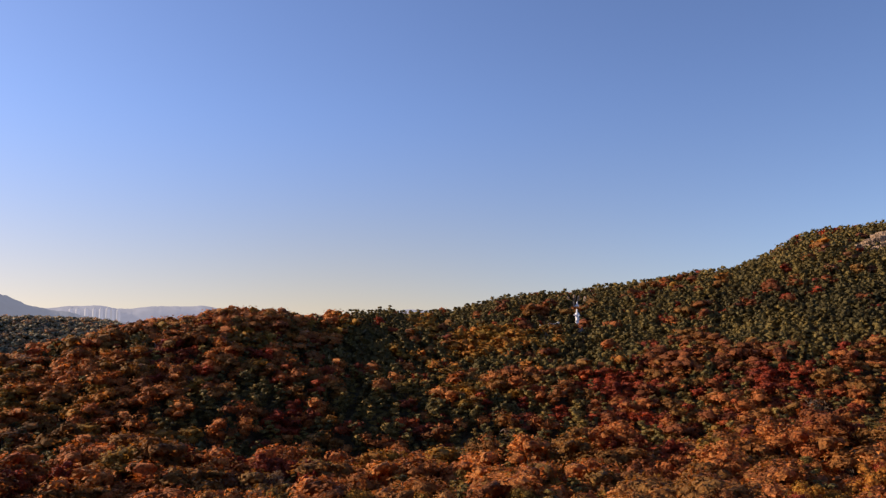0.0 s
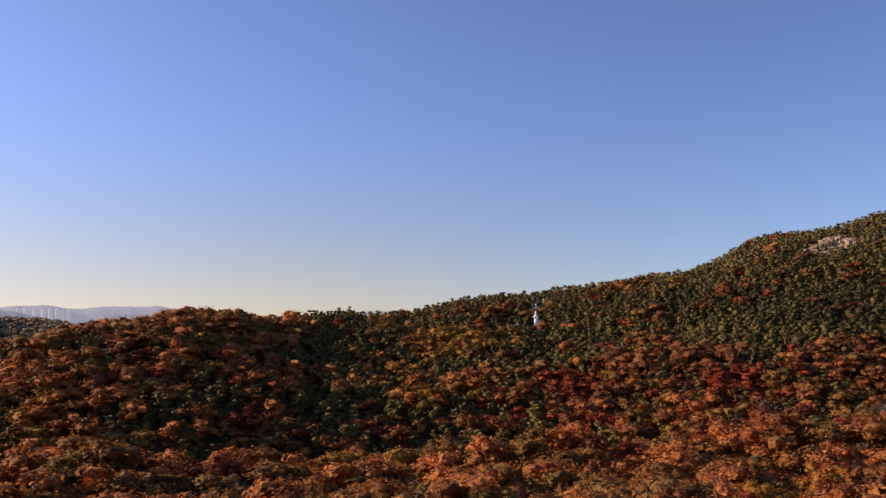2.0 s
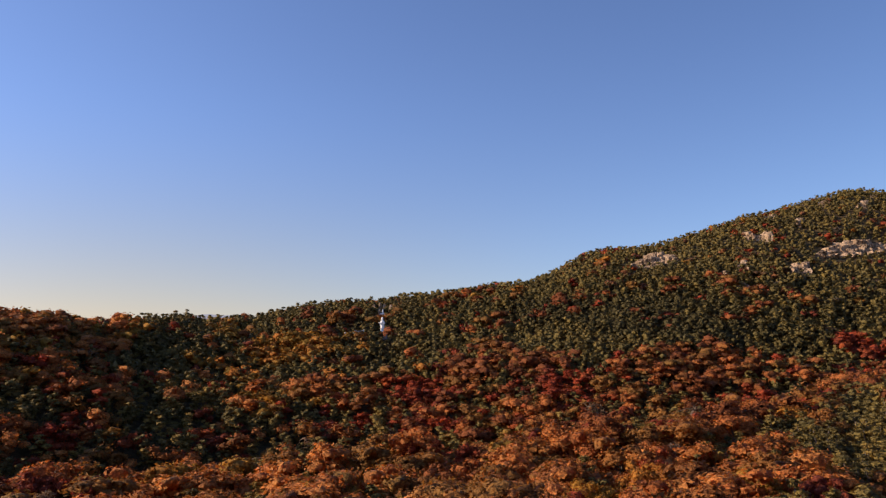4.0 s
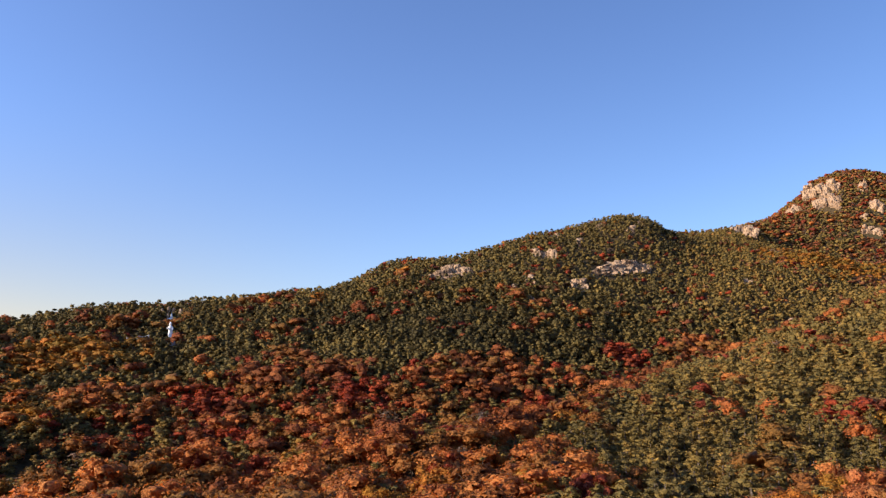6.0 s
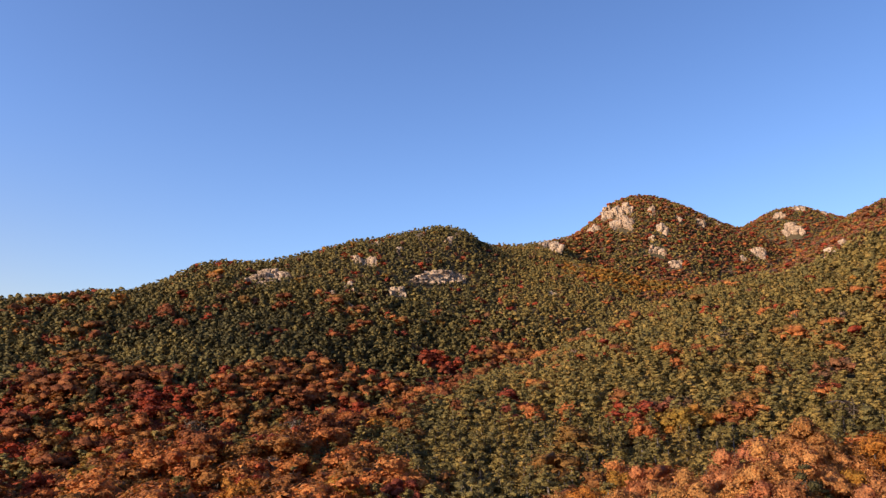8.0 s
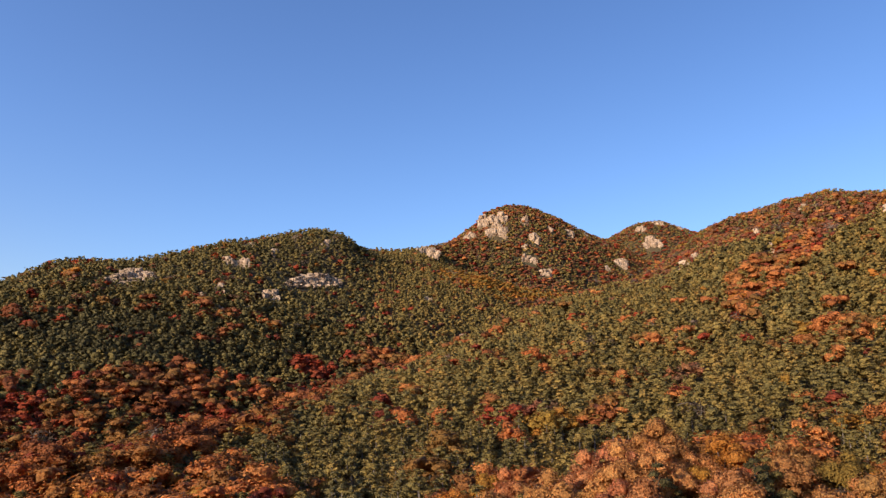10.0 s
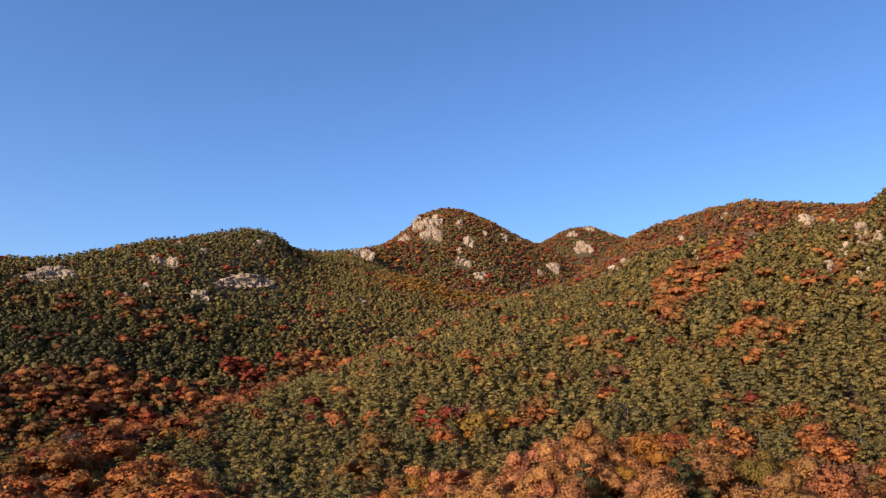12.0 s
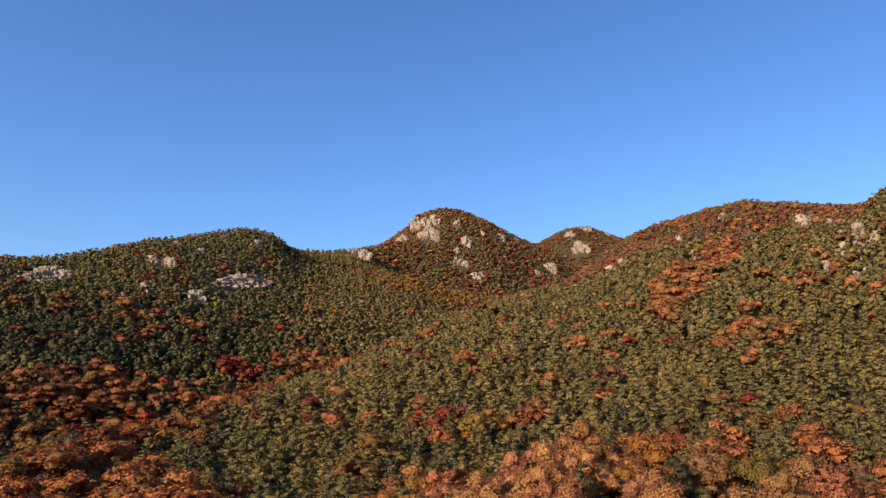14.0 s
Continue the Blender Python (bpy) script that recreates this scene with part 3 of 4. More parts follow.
# ---- apartment towers on the far hill ----
def tower(bearing, distance, height, width, deep):
    x, y = spot(bearing, distance)
    t = thing("apartment_tower", x, y, 252, -bearing + 20, "pale high-rise apartment block far off in haze", "building", "apartment towers")
    b = bmesh.new()
    box(b, -width / 2, width / 2, -deep / 2, deep / 2, -40, height)
    part("wall", bm_mesh("wall", b, TOWER_WALL), t)
    b = bmesh.new()
    box(b, -width / 5, width / 5, -deep / 4, deep / 4, height, height + 5)
    part("roof_housing", bm_mesh("roof_housing", b, TOWER_WALL), t)
    b = bmesh.new()
    for k in range(14):
        z = height - 3.4 * (k + 1)
        box(b, -width * 0.42, width * 0.42, -deep / 2 - 0.3, -deep / 2 + 0.2, z, z + 1.5)
    part("window_band", bm_mesh("window_band", b, TOWER_GLASS), t)


# walls and glass glow faintly: the haze before the towers, painted in
TOWER_WALL = haze_glow_material("tower_wall", (0.22, 0.215, 0.21), (0.37, 0.38, 0.44), 0.60)
TOWER_GLASS = haze_glow_material("tower_glass", (0.2, 0.2, 0.22), (0.38, 0.40, 0.53), 0.75)
for bearing, height, width in ((-27.55, 56, 13), (-27.1, 58, 15), (-26.55, 57, 13), (-26.05, 56, 12), (-25.6, 58, 13), (-25.15, 59, 16), (-24.85, 55, 12), (-24.45, 53, 14)):
    tower(bearing, 3680, height, width, 16)


# ---- trees ----
def lobes_of(kind, rng):
    """Leaf masses of one tree: centres and radii, in metres above its foot."""
    out = []
    if kind == "pine":
        count = 19
        for i in range(count):
            f = i / (count - 1)
            ang = i * 2.4 + rng.uniform(-0.5, 0.5)
            off = (1 - f) ** 0.6 * 2.3 * rng.uniform(0.5, 1.15)
            wide = (1.05 - 0.5 * f) * rng.uniform(0.75, 1.2)
            out.append((off * math.cos(ang), off * math.sin(ang), 2.6 + 6.2 * f + rng.uniform(-0.5, 0.5), wide * rng.uniform(.8, 1.2), wide, wide * rng.uniform(0.55, 0.85)))
    else:
        tall, lean = rng.uniform(2.2, 3.0), rng.uniform(-0.5, 0.5, 2)
        for i in range(30):
            d = rng.normal(size=3)
            d /= np.linalg.norm(d)
            d[2] = abs(d[2]) * 1.15 - 0.35 if i % 3 else d[2]
            k = rng.uniform(0.6, 1.15)
            w = rng.uniform(0.6, 1.15)
            up = 5.2 + tall * k * d[2]
            out.append((2.25 * k * d[0] + lean[0] * (up - 5) / 3, 2.25 * k * d[1] + lean[1] * (up - 5) / 3, up, w, w, w * rng.uniform(0.8, 1.05)))
    return np.array(out)


def icosahedron():
    g = (1 + 5 ** 0.5) / 2
    v = np.array([(-1, g, 0), (1, g, 0), (-1, -g, 0), (1, -g, 0), (0, -1, g), (0, 1, g), (0, -1, -g), (0, 1, -g), (g, 0, -1), (g, 0, 1), (-g, 0, -1), (-g, 0, 1)])
    v /= np.linalg.norm(v[0])
    near = [(a, b, c) for a, b, c in itertools.combinations(range(12), 3)
            if max(np.linalg.norm(v[a] - v[b]), np.linalg.norm(v[b] - v[c]), np.linalg.norm(v[a] - v[c])) < 1.1]
    return v, np.array(near)


def finer(v, f):
    """Each face of a ball cut into four."""
    verts, seen, out = [tuple(p) for p in v], {}, []

    def between(i, j):
        key = (min(i, j), max(i, j))
        if key not in seen:
            p = (np.array(verts[i]) + np.array(verts[j])) / 2
            seen[key] = len(verts)
            verts.append(tuple(p / np.linalg.norm(p)))
        return seen[key]
    for i, j, k in f.tolist():
        p, q, w = between(i, j), between(j, k), between(k, i)
        out += [(i, p, w), (p, j, q), (w, q, k), (p, q, w)]
    return np.array(verts), np.array(out)


COARSE = icosahedron()
FINE = finer(*COARSE)


def fewer_lobes(kind, lobes, count):
    """The same crown in fewer, larger leaf masses, for trees far off."""
    if count >= len(lobes):
        return lobes
    pick = lobes[np.linspace(0, len(lobes) - 1, count).round().astype(int)].copy()
    middle = lobes[:, :3].mean(0)
    more = (len(lobes) / count) ** 0.36
    pick[:, :3] = middle + (pick[:, :3] - middle) * (0.85 if count > 2 else 0.6)
    pick[:, 3:] *= more
    if kind == "pine":
        pick[:, 5] *= more * 1.05
    return pick


def leaf_sprays(kind, lobes, count, size, rng, fill, ball=COARSE):
    """Leaf sprays round the leaf masses and the closed mass inside: facets (n, 3, 3) and the way each one faces."""
    area = lobes[:, 3] * lobes[:, 4] + 0.3
    made, total = [], 0
    while total < count:
        n = count * 3
        w = rng.choice(len(lobes), n, p=area / area.sum())
        d = rng.normal(size=(n, 3))
        d /= np.linalg.norm(d, axis=1, keepdims=True)
        c, rad = lobes[w, :3], lobes[w, 3:]
        p = c + d * rad * (1.16 - 0.42 * rng.random((n, 1)))
        keep = d[:, 2] > rng.uniform(-0.8, 0.2, n)
        q = (p[:, None, :] - lobes[None, :, :3]) / lobes[None, :, 3:]
        keep &= ~(np.linalg.norm(q, axis=2) < 0.74).any(1)
        made.append(np.concatenate([p, d, d / rad], 1)[keep])
        total += int(keep.sum())
    pd = np.concatenate(made)[:count]
    p, d, out = pd[:, :3], pd[:, 3:6], pd[:, 6:]
    n = len(p)
    up, wild = (0.4, 0.55) if kind == "pine" else (0.3, 0.5)
    nor = d * 0.9 + rng.normal(size=(n, 3)) * wild + np.array([0, 0, up])
    nor /= np.linalg.norm(nor, axis=1, keepdims=True)
    u = np.cross(nor, rng.normal(size=(n, 3)))
    if kind in ("pine", "bare"):
        u = d + np.array([0, 0, 0.5]) + rng.normal(size=(n, 3)) * 0.4
        u -= nor * (u * nor).sum(1, keepdims=True)
    u /= np.linalg.norm(u, axis=1, keepdims=True)
    v = np.cross(nor, u)
    a = size * rng.uniform(0.65, 1.35, (n, 1)) * {"pine": 1.3, "bare": 2.4}.get(kind, 1.1)
    b = size * {"pine": 0.46, "bare": 0.16}.get(kind, 0.75) * rng.uniform(0.8, 1.2, (n, 1))
    bend = nor * a * 0.12
    side = v * b * np.where(rng.random((n, 1)) < 0.5, 1, -1)
    sprays = np.stack([p - u * a * 0.5 - bend - side * 0.4, p + side * 0.6 + u * a * rng.uniform(-.2, .2, (n, 1)), p + u * a * 0.5 - bend - side * 0.4], 1)
    middle = (lobes[:, :3] * area[:, None]).sum(0) / area.sum()
    out = out / np.linalg.norm(out, axis=1, keepdims=True)
    facing = out + 0.35 * (p - middle) / np.linalg.norm(p - middle, axis=1, keepdims=True) + rng.normal(size=(n, 3)) * 0.32
    # the closed, uneven mass inside
    m = len(lobes)
    form, sides = ball
    sides = sides[form[sides].mean(1)[:, 2] > -0.45]
    bulge = fill * rng.uniform(0.66, 1.25, (m, len(form), 1))
    turn = rng.uniform(0, 6.28, m)
    bx = form[None, :, 0] * np.cos(turn)[:, None] - form[None, :, 1] * np.sin(turn)[:, None]
    by = form[None, :, 0] * np.sin(turn)[:, None] + form[None, :, 1] * np.cos(turn)[:, None]
    unit = np.stack([bx, by, np.broadcast_to(form[None, :, 2], bx.shape)], -1)
    skin = lobes[:, None, :3] + unit * bulge * lobes[:, None, 3:]
    deep = skin[:, sides].reshape(-1, 3, 3)
    away = unit / lobes[:, None, 3:]
    away = away / np.linalg.norm(away, axis=2, keepdims=True)
    away = away + 0.6 * rng.normal(size=away.shape)
    inner = away[:, sides].reshape(-1, 3, 3)
    # faces buried in another leaf mass are left out
    q = (deep.mean(1)[:, None, :] - lobes[None, :, :3]) / lobes[None, :, 3:]
    shown = ~(np.linalg.norm(q, axis=2) < 0.62 * fill).any(1)
    deep, inner = deep[shown], inner[shown]
    facets = np.concatenate([sprays, deep])
    facing = np.concatenate([np.repeat(facing[:, None, :], 3, 1), inner])
    facing /= np.linalg.norm(facing, axis=2, keepdims=True)
    flat = np.cross(facets[:, 1] - facets[:, 0], facets[:, 2] - facets[:, 0])
    turned = (flat * facing.sum(1)).sum(1) < 0
    facets[turned] = facets[turned][:, ::-1]
    facing[turned] = facing[turned][:, ::-1]
    return facets, facing


def tube_faces(points, sides):
    """A tapered tube through (x, y, z, radius) points."""
    rings = []
    for x, y, z, r in points:
        ang = np.arange(sides) * 2 * math.pi / sides
        rings.append(np.stack([x + r * np.cos(ang), y + r * np.sin(ang), np.full(sides, z)], 1))
    out = []
    for a, b in zip(rings, rings[1:]):
        for i in range(sides):
            j = (i + 1) % sides
            out += [[a[i], a[j], b[j]], [a[i], b[j], b[i]]]
    return np.array(out)


def trunk_faces(kind, lobes, rng, sides=6, limbs=5):
    top = 8.4 if kind == "pine" else 6.2
    base = 0.2 if kind == "pine" else 0.26
    bow = rng.uniform(-0.35, 0.35, 2)
    steps = [(-0.6, 1.35), (0.0, 1.1), (top * 0.35, 0.8), (top * 0.7, 0.55), (top, 0.15)]

    def line(h):
        k = math.sin(max(h, 0) / top * math.pi)
        return bow[0] * k, bow[1] * k
    parts = [tube_faces([(*line(h), h, base * f) for h, f in steps], sides)]
    for c in lobes[rng.permutation(len(lobes))[:limbs]]:
        h = max(2.2, c[2] - (0.3 if kind == "pine" else 2.0))
        h = min(h, top * 0.95)
        x, y = line(h)
        parts.append(tube_faces([(x, y, h, base * 0.42), (x + 0.5 * (c[0] - x), y + 0.5 * (c[1] - y), h + 0.4 * (c[2] - h), base * 0.28),
                                 (c[0], c[1], c[2], base * 0.1)], max(3, sides - 2)))
    return np.concatenate(parts)


def facet_mesh(name, facets, mats, index=None, tint=None, facing=None):
    n = len(facets)
    me = bpy.data.meshes.new(name)
    me.vertices.add(3 * n)
    me.vertices.foreach_set("co", np.ascontiguousarray(facets, dtype=np.float32).ravel())
    me.loops.add(3 * n)
    me.loops.foreach_set("vertex_index", np.arange(3 * n, dtype=np.int32))
    me.polygons.add(n)
    me.polygons.foreach_set("loop_start", np.arange(0, 3 * n, 3, dtype=np.int32))
    for m in mats:
        me.materials.append(m)
    if index is not None:
        me.polygons.foreach_set("material_index", index.astype(np.int32))
    if tint is not None:
        at = me.attributes.new("tint", "FLOAT", "POINT")
        at.data.foreach_set("value", np.repeat(tint.astype(np.float32), 3))
    if facing is not None:
        at = me.attributes.new("custom_normal", "FLOAT_VECTOR", "POINT")
        at.data.foreach_set("vector", np.ascontiguousarray(facing, dtype=np.float32).ravel())
    me.update(calc_edges=True)
    return me


def flat_facing(facets):
    n = np.cross(facets[:, 1] - facets[:, 0], facets[:, 2] - facets[:, 0])
    n /= np.maximum(np.linalg.norm(n, axis=1, keepdims=True), 1e-9)
    return np.repeat(n[:, None, :], 3, 1)


KINDS = ["pine", "oak", "maple", "zelkova", "bare", "hill", "scrub"]
TREE_LABEL = {"pine": "dark green red pine with layered needle pads on the slope",
              "oak": "rust-orange autumn oak with a rounded crown on the slope",
              "maple": "deep red autumn maple with a rounded crown among the trees",
              "bare": "leafless grey-brown tree with fine twigs among the woods",
              "scrub": "dull russet oak scrub with low rounded crowns",
              "hill": "hazy olive and russet mixed trees with small crowns",
              "zelkova": "golden-yellow autumn zelkova with a broad crown in the woods"}

# stands of one kind of tree: bearing, distance, radius, kind by its place in KINDS
LEFT_STANDS = [(12.7, 301, 13, 2), (4.7, 304, 12, 1), (0.5, 296, 7, 3), (-2.7, 256, 7, 2), (17.1, 315, 12, 1),
               (19.3, 339, 12, 1), (22.7, 324, 11, 1), (24.8, 304, 12, 2), (2.9, 364, 18, 3), (7.7, 407, 8, 1),
               (-1.3, 395, 13, 3), (-27.6, 292, 18, 1), (-28.8, 265, 9, 3), (-25, 266, 7, 3), (-20.9, 301, 10, 2),
               (-15.7, 350, 19, 1), (-12.8, 253, 6, 2), (-14.8, 274, 13, 0), (-7.7, 266, 11, 0), (26.2, 358, 32, 0),
               (-6.7, 331, 17, 0), (-19.3, 256, 12, 0), (-23.4, 235, 11, 1), (6.2, 363, 11, 3)]
RIGHT_STANDS = [(33.2, 321, 19, 1), (38.8, 305, 11, 2), (50.6, 415, 19, 1), (45.1, 386, 11, 2), (59.9, 212, 6, 2),
                (62.8, 223, 8, 6), (67.5, 207, 7, 1), (63.2, 201, 6, 3), (72.7, 264, 8, 6), (51, 472, 4, 1),
                (56.4, 376, 5, 1), (62.7, 641, 18, 1), (59.6, 663, 34, 3), (65.9, 518, 19, 1), (84, 293, 13, 1),
                (76.5, 93, 4, 3), (71.7, 91, 6, 1), (79.2, 97, 6, 1), (85, 94, 4, 3), (79.5, 80, 4, 0), (71.5, 78, 4, 0),
                (66, 86, 5, 1), (88.3, 145, 5, 6), (34.2, 399, 18, 0), (53.1, 173, 12, 0)]


# stands tinted darker than the woods round them: bearing, distance, radius
DARK_STANDS = [(29.5, 390, 36), (34.5, 369, 26), (23, 405, 24), (45, 359, 12)]


def plant():
    """Where the trees stand: x, y, kind, scale, distance, bearing."""
    rng = np.random.default_rng(11)
    xs, ys = [], []
    for step, lo, hi in ((4.3, 62, 118), (4.9, 118, 230), (4.8, 230, 320), (4.3, 320, 480), (4.6, 480, 760), (4.4, 760, 1130), (5.5, 1130, 1620)):
        g = np.arange(-1700, 1700, step)
        gx, gy = np.meshgrid(g, g)
        gx = gx + (np.arange(gx.shape[0]) % 2)[:, None] * step / 2
        gx = gx + rng.uniform(-0.42, 0.42, gx.shape) * step
        gy = gy + rng.uniform(-0.42, 0.42, gy.shape) * step
        r = np.hypot(gx, gy)
        b = np.degrees(np.arctan2(gx, gy))
        ok = (r >= lo) & (r < hi) & (((b > -44) & (b < 104)) | (hi < 500))
        if lo > 1000:
            ok &= (b > 60) & (b < 82)
        elif lo > 600:
            ok &= b > 20
        xs.append(gx[ok])
        ys.append(gy[ok])
    g = np.arange(-1100, 1500, 8.0)
    gx, gy = np.meshgrid(g, g)
    gx, gy = gx + rng.uniform(-3, 3, gx.shape), gy + rng.uniform(-3, 3, gx.shape)
    b, r = np.degrees(np.arctan2(gx, gy)), np.hypot(gx, gy)
    ok = (b > -44) & (b < -14) & (r > 600) & (r < 1480)
    xs.append(gx[ok])
    ys.append(gy[ok])
    x, y = np.concatenate(xs), np.concatenate(ys)
    for rx, ry, rr in CLEARINGS:
        ok = np.hypot(x - rx, y - ry) > rr
        x, y = x[ok], y[ok]
    tall = np.array([spot(a, 432) for a in (-5.2, -4.85, -4.35)])
    x, y = np.append(x, tall[:, 0]), np.append(y, tall[:, 1])
    r, b = np.hypot(x, y), np.degrees(np.arctan2(x, y))
    spur = np.interp(b, [c[0] for c in SPUR], [c[1] for c in SPUR])
    ridge = np.interp(b, [c[0] for c in LONG_RIDGE], [c[1] for c in LONG_RIDGE])
    u = (r - spur) / np.maximum(ridge - spur, 60)
    patch = lattice(x, y, 38, 21) + 0.6 * lattice(x, y, 16, 22)
    w = np.tile([0.75, 0.15, 0.10, 0.0], (len(x), 1))
    band = np.interp(b, [5, 15, 25, 35, 40, 45, 50], [0.5, 0.52, 0.44, 0.38, 0.34, 0.3, 0.24]) + 0.05 * lattice(x, y, 45, 24)

    def zone(mask, *weights):
        w[mask] = weights
    near = (r <= spur + 4) & (b < 58)
    beyond = ~near & (b < 52)
    zone(beyond & (u < 0.5), 0.70, 0.17, 0.11, 0.02)
    zone(beyond & (u < band) & (b > 10), 0.48, 0.29, 0.22, 0.01)
    # mainly dark pines just behind the spur, standing in for valley shade
    zone(beyond & (u < 0.2) & (b < 40), 0.80, 0.09, 0.10, 0.01)
    zone(beyond & (u >= 0.45) & (b < -8), 0.34, 0.46, 0.06, 0.14)
    zone(beyond & (u >= band) & (b >= -8), 0.935, 0.04, 0.02, 0.005)
    zone(beyond & (u >= band) & (b >= 27), 0.915, 0.055, 0.025, 0.005)
    zone(beyond & (u > 0.45) & (u < 0.75) & (b > -6) & (b < 9), 0.78, 0.06, 0.02, 0.14)
    zone(near, 0.07, 0.57, 0.10, 0.26)
    zone(near & (b < -12) & (r < 90), 0.60, 0.22, 0.02, 0.16)
    green = np.clip((b - 34 + 5 * lattice(x, y, 30, 23)) / 6, 0, 1)
    w[near] = w[near] * (1 - green[near, None]) + np.array([0.93, 0.05, 0.01, 0.01]) * green[near, None]
    zone(near & (b > 20) & (b < 46) & (spur - r < 26), 0.15, 0.62, 0.20, 0.03)
    right = (b >= 52) & (r > 112)
    zone(right & (r < 1250), 0.94, 0.04, 0.015, 0.005)
    zone(right & (r > 480) & (b > 70) & (r < 850), 0.32, 0.56, 0.10, 0.02)
    gully = np.abs(r - np.interp(b, [78, 82, 86, 90.5], [370, 440, 510, 610])) < 42
    zone(gully & (b > 77) & (b < 91), 0.16, 0.66, 0.08, 0.10)
    zone((r > 820) & (b > 0), 0.44, 0.48, 0.08, 0.0)
    zone((b > 55) & (b < 67) & (r > 630) & (r < 730), 0.45, 0.18, 0.03, 0.34)
    zone((b > 54) & (b < 94) & (r < 112), 0.20, 0.54, 0.05, 0.21)
    zone((b > 56) & (b < 80) & (r >= 112) & (r < 140), 0.72, 0.14, 0.05, 0.09)
    zone((b < -14) & (r > 700), 0.62, 0.20, 0.02, 0.16)
    w[:, 1:3] *= np.exp(0.8 * patch)[:, None]
    w[:, 3] *= np.exp(-0.8 * patch)
    w /= w.sum(1, keepdims=True)
    kind = (rng.random(len(x))[:, None] > np.cumsum(w, 1)).sum(1).clip(0, 3)
    kind[(kind > 0) & (rng.random(len(x)) < 0.035)] = 4
    for bearing, distance, radius, sort in LEFT_STANDS + RIGHT_STANDS:
        sx, sy = spot(bearing, distance)
        inside = np.hypot(x - sx, y - sy) < radius * (1 + 0.35 * lattice(x, y, 9, 31))
        kind[inside & (rng.random(len(x)) < 0.85)] = sort
    kind[(b < -14) & (r > 600)] = 5
    kind[(kind == 1) & (r > 430) & (b > 20) & (rng.random(len(x)) < 0.8)] = 6
    s = rng.uniform(0.78, 1.22, len(x)) * np.array([0.95, 1.15, 1.0, 1.1, 1.0, 1.8, 1.0])[kind]
    s *= np.where((r > 820) & (b > 0), 0.85, np.where((r > 480) & (b > 20), 0.76, 1.0))
    kind[-3:], s[-3:] = 0, (1.35, 1.2, 1.45)
    return x, y, ground_height(x, y), kind, s, r, b


def in_sight(x, y, z, r, b, top):
    """True where a treetop can be seen over the land from the lookout."""
    bb = np.arange(-46, 106, 0.5)
    rr = np.geomspace(40, 1700, 180)
    a, q = np.meshgrid(np.radians(bb), rr, indexing="ij")
    el = (ground_height(q * np.sin(a), q * np.cos(a)) + 5.0) / q
    hor = np.maximum.accumulate(el, axis=1)
    i = np.clip(np.round((b + 46) / 0.5).astype(int), 0, len(bb) - 1)
    j = np.clip(np.searchsorted(rr, r) - 2, 0, len(rr) - 1)
    return (z + top) / r > hor[i, j] - 0.012


def crown_mesh(leaves, mat):
    return facet_mesh("crown", leaves[0], [mat], facing=leaves[1])


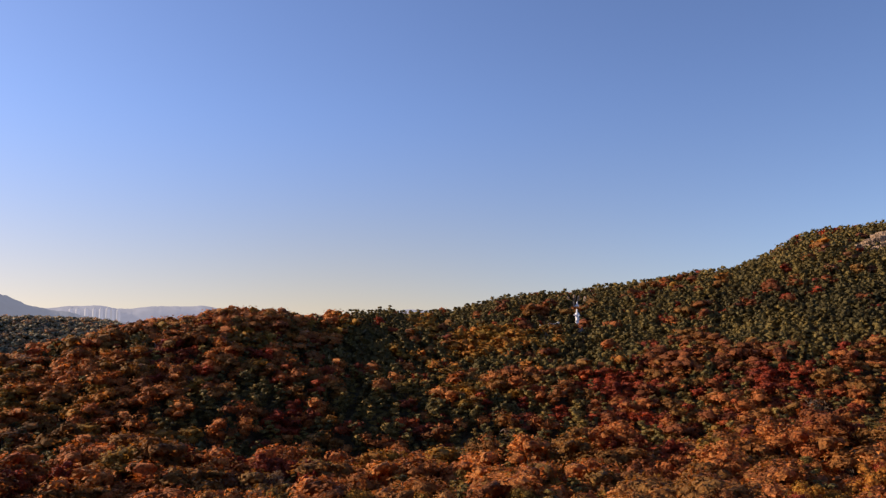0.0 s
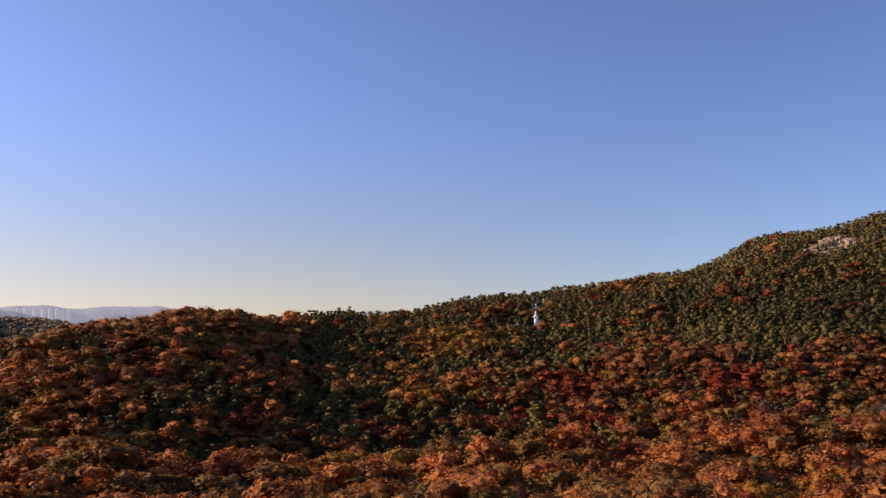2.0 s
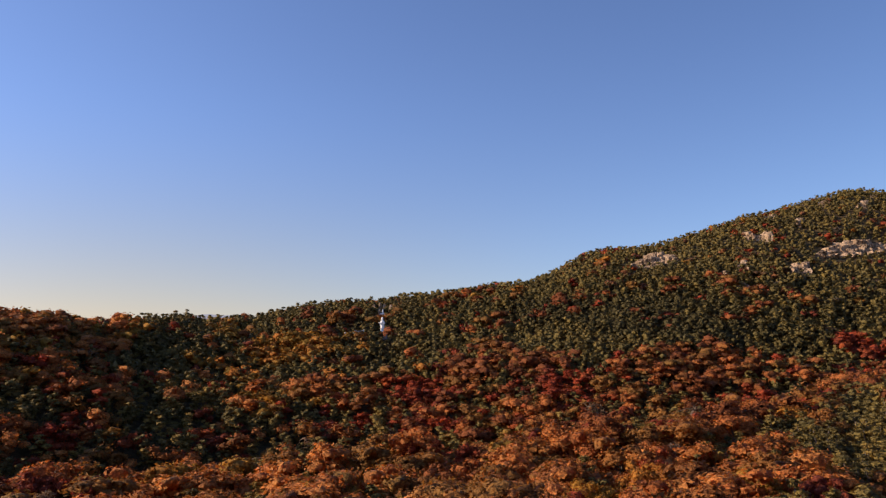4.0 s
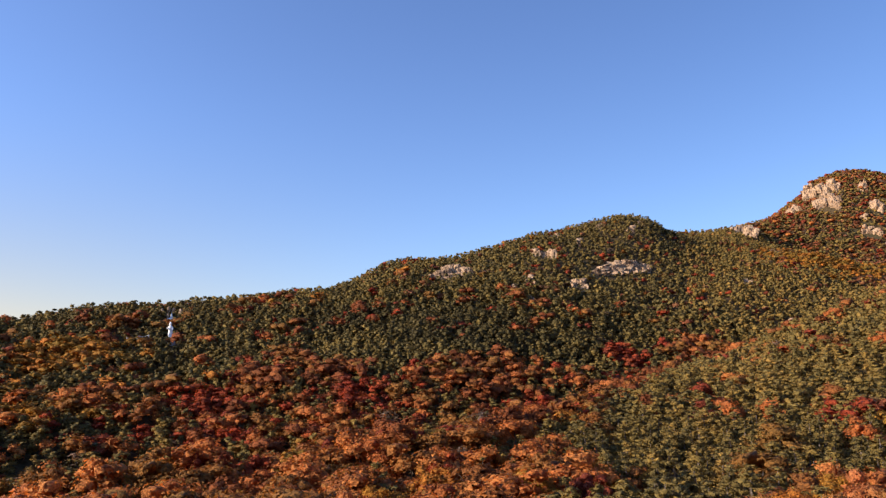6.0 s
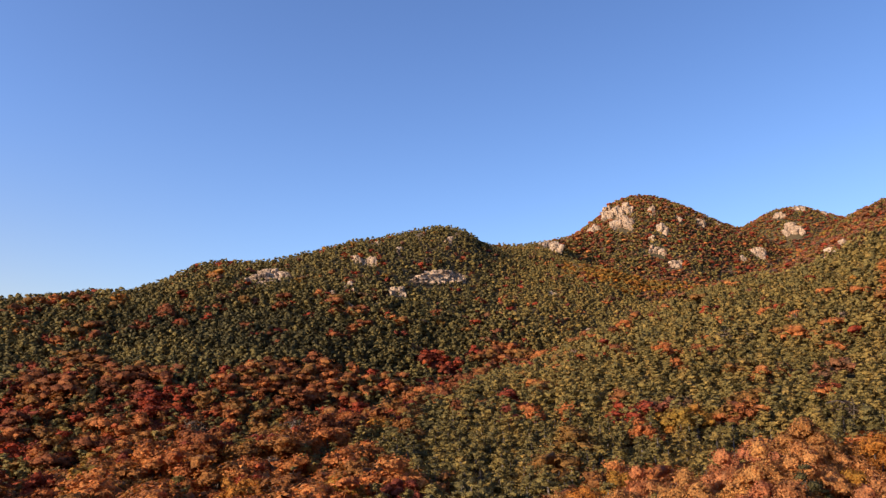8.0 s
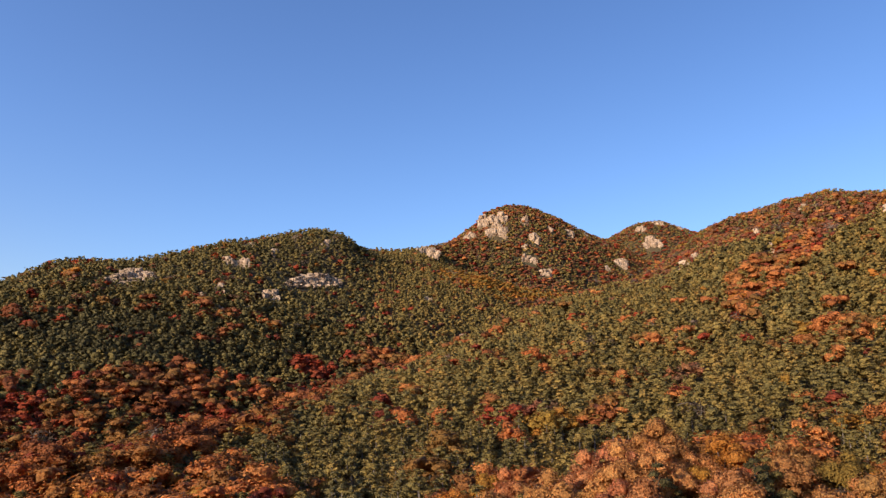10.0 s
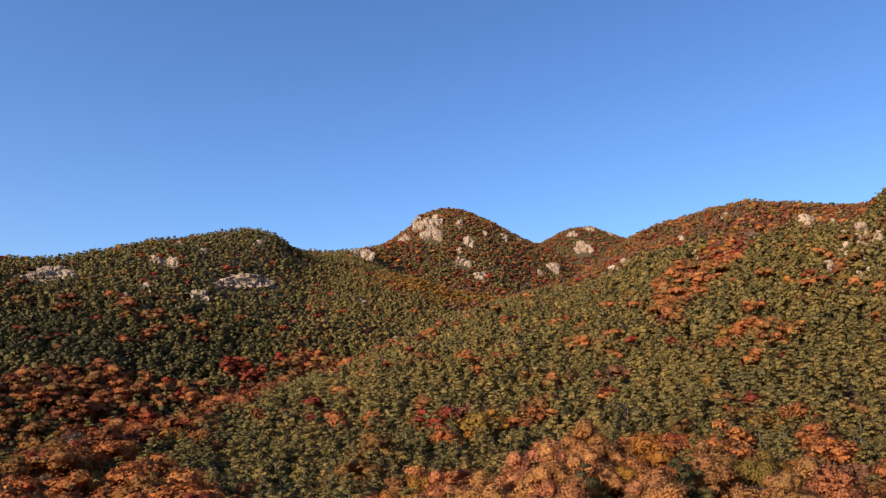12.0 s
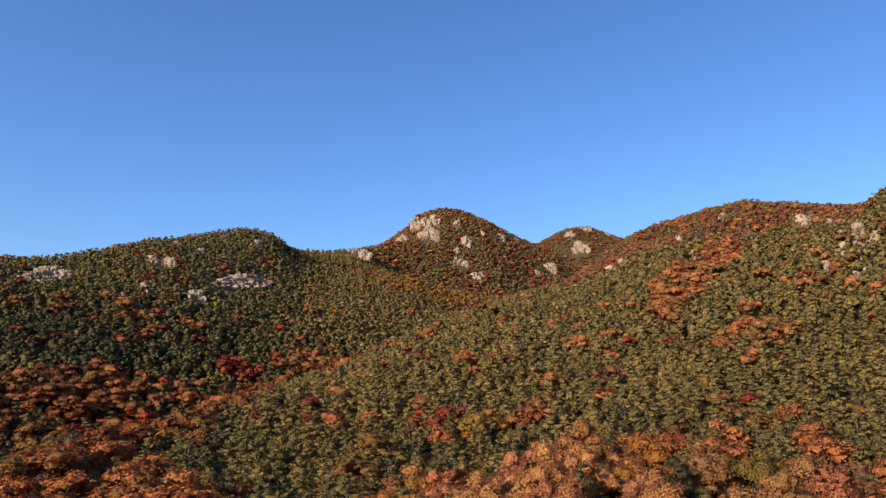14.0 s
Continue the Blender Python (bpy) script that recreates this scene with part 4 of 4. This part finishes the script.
def grow():
    x, y, z, kind, s, r, b = plant()
    rng = np.random.default_rng(5)
    seen = in_sight(x, y, z, r, b, 9 * s)
    single = np.zeros(len(x), bool)
    for k, name in enumerate(KINDS):
        idx = np.where((kind == k) & (r < 175) & seen)[0]
        single[idx[np.argsort(r[idx])][:300]] = True
    # trees that stand alone as things
    for k, name in enumerate(KINDS):
        for lod, (count, size, fill) in enumerate(((3400, 0.19, 0.74), (1000, 0.31, 0.76))):
            idx = np.where(single & (kind == k) & ((r < 104) == (lod == 0)))[0]
            models = []
            for v in range(6):
                lob = lobes_of(name, rng)
                models.append((facet_mesh("trunk", trunk_faces(name, lob, rng), [BARK]),
                               crown_mesh(leaf_sprays(name, lob, count, size, rng, 0.05 if name == "bare" else fill, FINE), LEAF[name])))
            for i in idx:
                tree = tagged(new(name + "_tree"), TREE_LABEL[name], "tree", name + " trees")
                tree.empty_display_size = 0.5
                tree.matrix_world = Matrix.LocRotScale((x[i], y[i], z[i]), Euler((rng.uniform(-.05, .05), rng.uniform(-.05, .05), rng.uniform(0, 6.28))),
                                                       (s[i] * rng.uniform(.92, 1.1), s[i] * rng.uniform(.92, 1.1), s[i]))
                tm, cm = models[rng.integers(6)]
                new("trunk", tm).parent = tree
                new("crown", cm).parent = tree
    # the woods beyond, a mesh for each kind
    # from, to, sprays, their size, leaf masses; the last row is for trees behind the land
    inside = (b > -34.5) & (b < 95.5)
    levels = ((0, 200, 380, 0.40, 14), (200, 310, 130, 0.5, 8), (310, 460, 56, 0.6, 5), (460, 760, 26, 0.74, 3), (760, 1700, 12, 0.9, 3), (0, 1700, 4, 2.0, 1))
    for k, name in enumerate(KINDS):
        quads, mat, tint, ways = [], [], [], []
        for lo, hi, count, size, masses in levels:
            hidden = masses == 1
            if name == "hill" and lo == 760:
                count, size, masses = 12, 1.0, 4
            for v in range(5):
                lob = fewer_lobes(name, lobes_of(name, rng), masses)
                if name == "bare" and not hidden:
                    crown, way = leaf_sprays(name, lob, 60, 1.0, rng, 0.05)
                else:
                    crown, way = leaf_sprays(name, lob, count, size, rng, 0.78)
                stem = trunk_faces(name, lob, rng, 3, 3 if lo < 300 else 0) if lo < 200 and not hidden or name == "bare" else np.zeros((0, 3, 3))
                model = np.concatenate([crown, stem])
                way = np.concatenate([way, flat_facing(stem)])
                m1 = np.r_[np.zeros(len(crown)), np.ones(len(stem))]
                pick = (kind == k) & ~single & (r >= lo) & (r < hi) & (np.arange(len(x)) % 5 == v)
                pick &= ((~seen & (np.arange(len(x)) % 7 == 0)) | (seen & ~inside)) if hidden else seen & inside
                idx = np.where(pick)[0]
                if not len(idx):
                    continue
                ang = rng.uniform(0, 6.28, len(idx))
                ca, sa = np.cos(ang)[:, None, None], np.sin(ang)[:, None, None]
                mx = model[None, :, :, 0] * ca - model[None, :, :, 1] * sa
                my = model[None, :, :, 0] * sa + model[None, :, :, 1] * ca
                sc = s[idx][:, None, None]
                wide = sc * rng.uniform(.95, 1.2, (len(idx), 1, 1)) * (1.5 if name == "pine" and lo >= 200 else 1.32) * (1.2 if lo >= 760 and name != "hill" else 1.0)
                q = np.stack([mx * wide + x[idx][:, None, None], my * wide + y[idx][:, None, None],
                              (model[None, :, :, 2] - (2.4 if lo >= 760 else 1.2 if lo >= 460 else 0.0)) * sc + z[idx][:, None, None]], -1)
                quads.append(q.reshape(-1, 3, 3).astype(np.float32))
                wx, wy = way[None, :, :, 0] * ca - way[None, :, :, 1] * sa, way[None, :, :, 0] * sa + way[None, :, :, 1] * ca
                ways.append(np.stack([wx, wy, np.broadcast_to(way[None, :, :, 2], wx.shape)], -1).reshape(-1, 3, 3).astype(np.float32))
                mat.append(np.tile(m1, len(idx)))
                shade = rng.random(len(idx))
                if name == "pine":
                    # front light painted in: yellower, lighter pine tints on the eastern slopes
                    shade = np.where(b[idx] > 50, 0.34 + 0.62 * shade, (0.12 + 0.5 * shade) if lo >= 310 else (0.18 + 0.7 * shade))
                if name == "oak":
                    # valley shade painted in: browner, darker oak tints than on the near spur
                    shade = np.where((b[idx] > 4) & (b[idx] < 52) & (r[idx] > 165), 0.7 * shade, 0.2 + 0.75 * shade)
                for bearing, distance, radius in DARK_STANDS:
                    sx, sy = spot(bearing, distance)
                    shade[(np.hypot(x[idx] - sx, y[idx] - sy) < radius * (1 + 0.4 * lattice(x[idx], y[idx], 14, 37)))] *= 0.3
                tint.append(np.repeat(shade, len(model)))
        if not quads:
            continue
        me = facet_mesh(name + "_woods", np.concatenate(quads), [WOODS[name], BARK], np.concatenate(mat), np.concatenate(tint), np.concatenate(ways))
        tagged(new(name + "_woods", me), TREE_LABEL[name].split(" with")[0] + " woods covering the hillsides", "woods", kind="stuff")


dead_trunk()
grow()
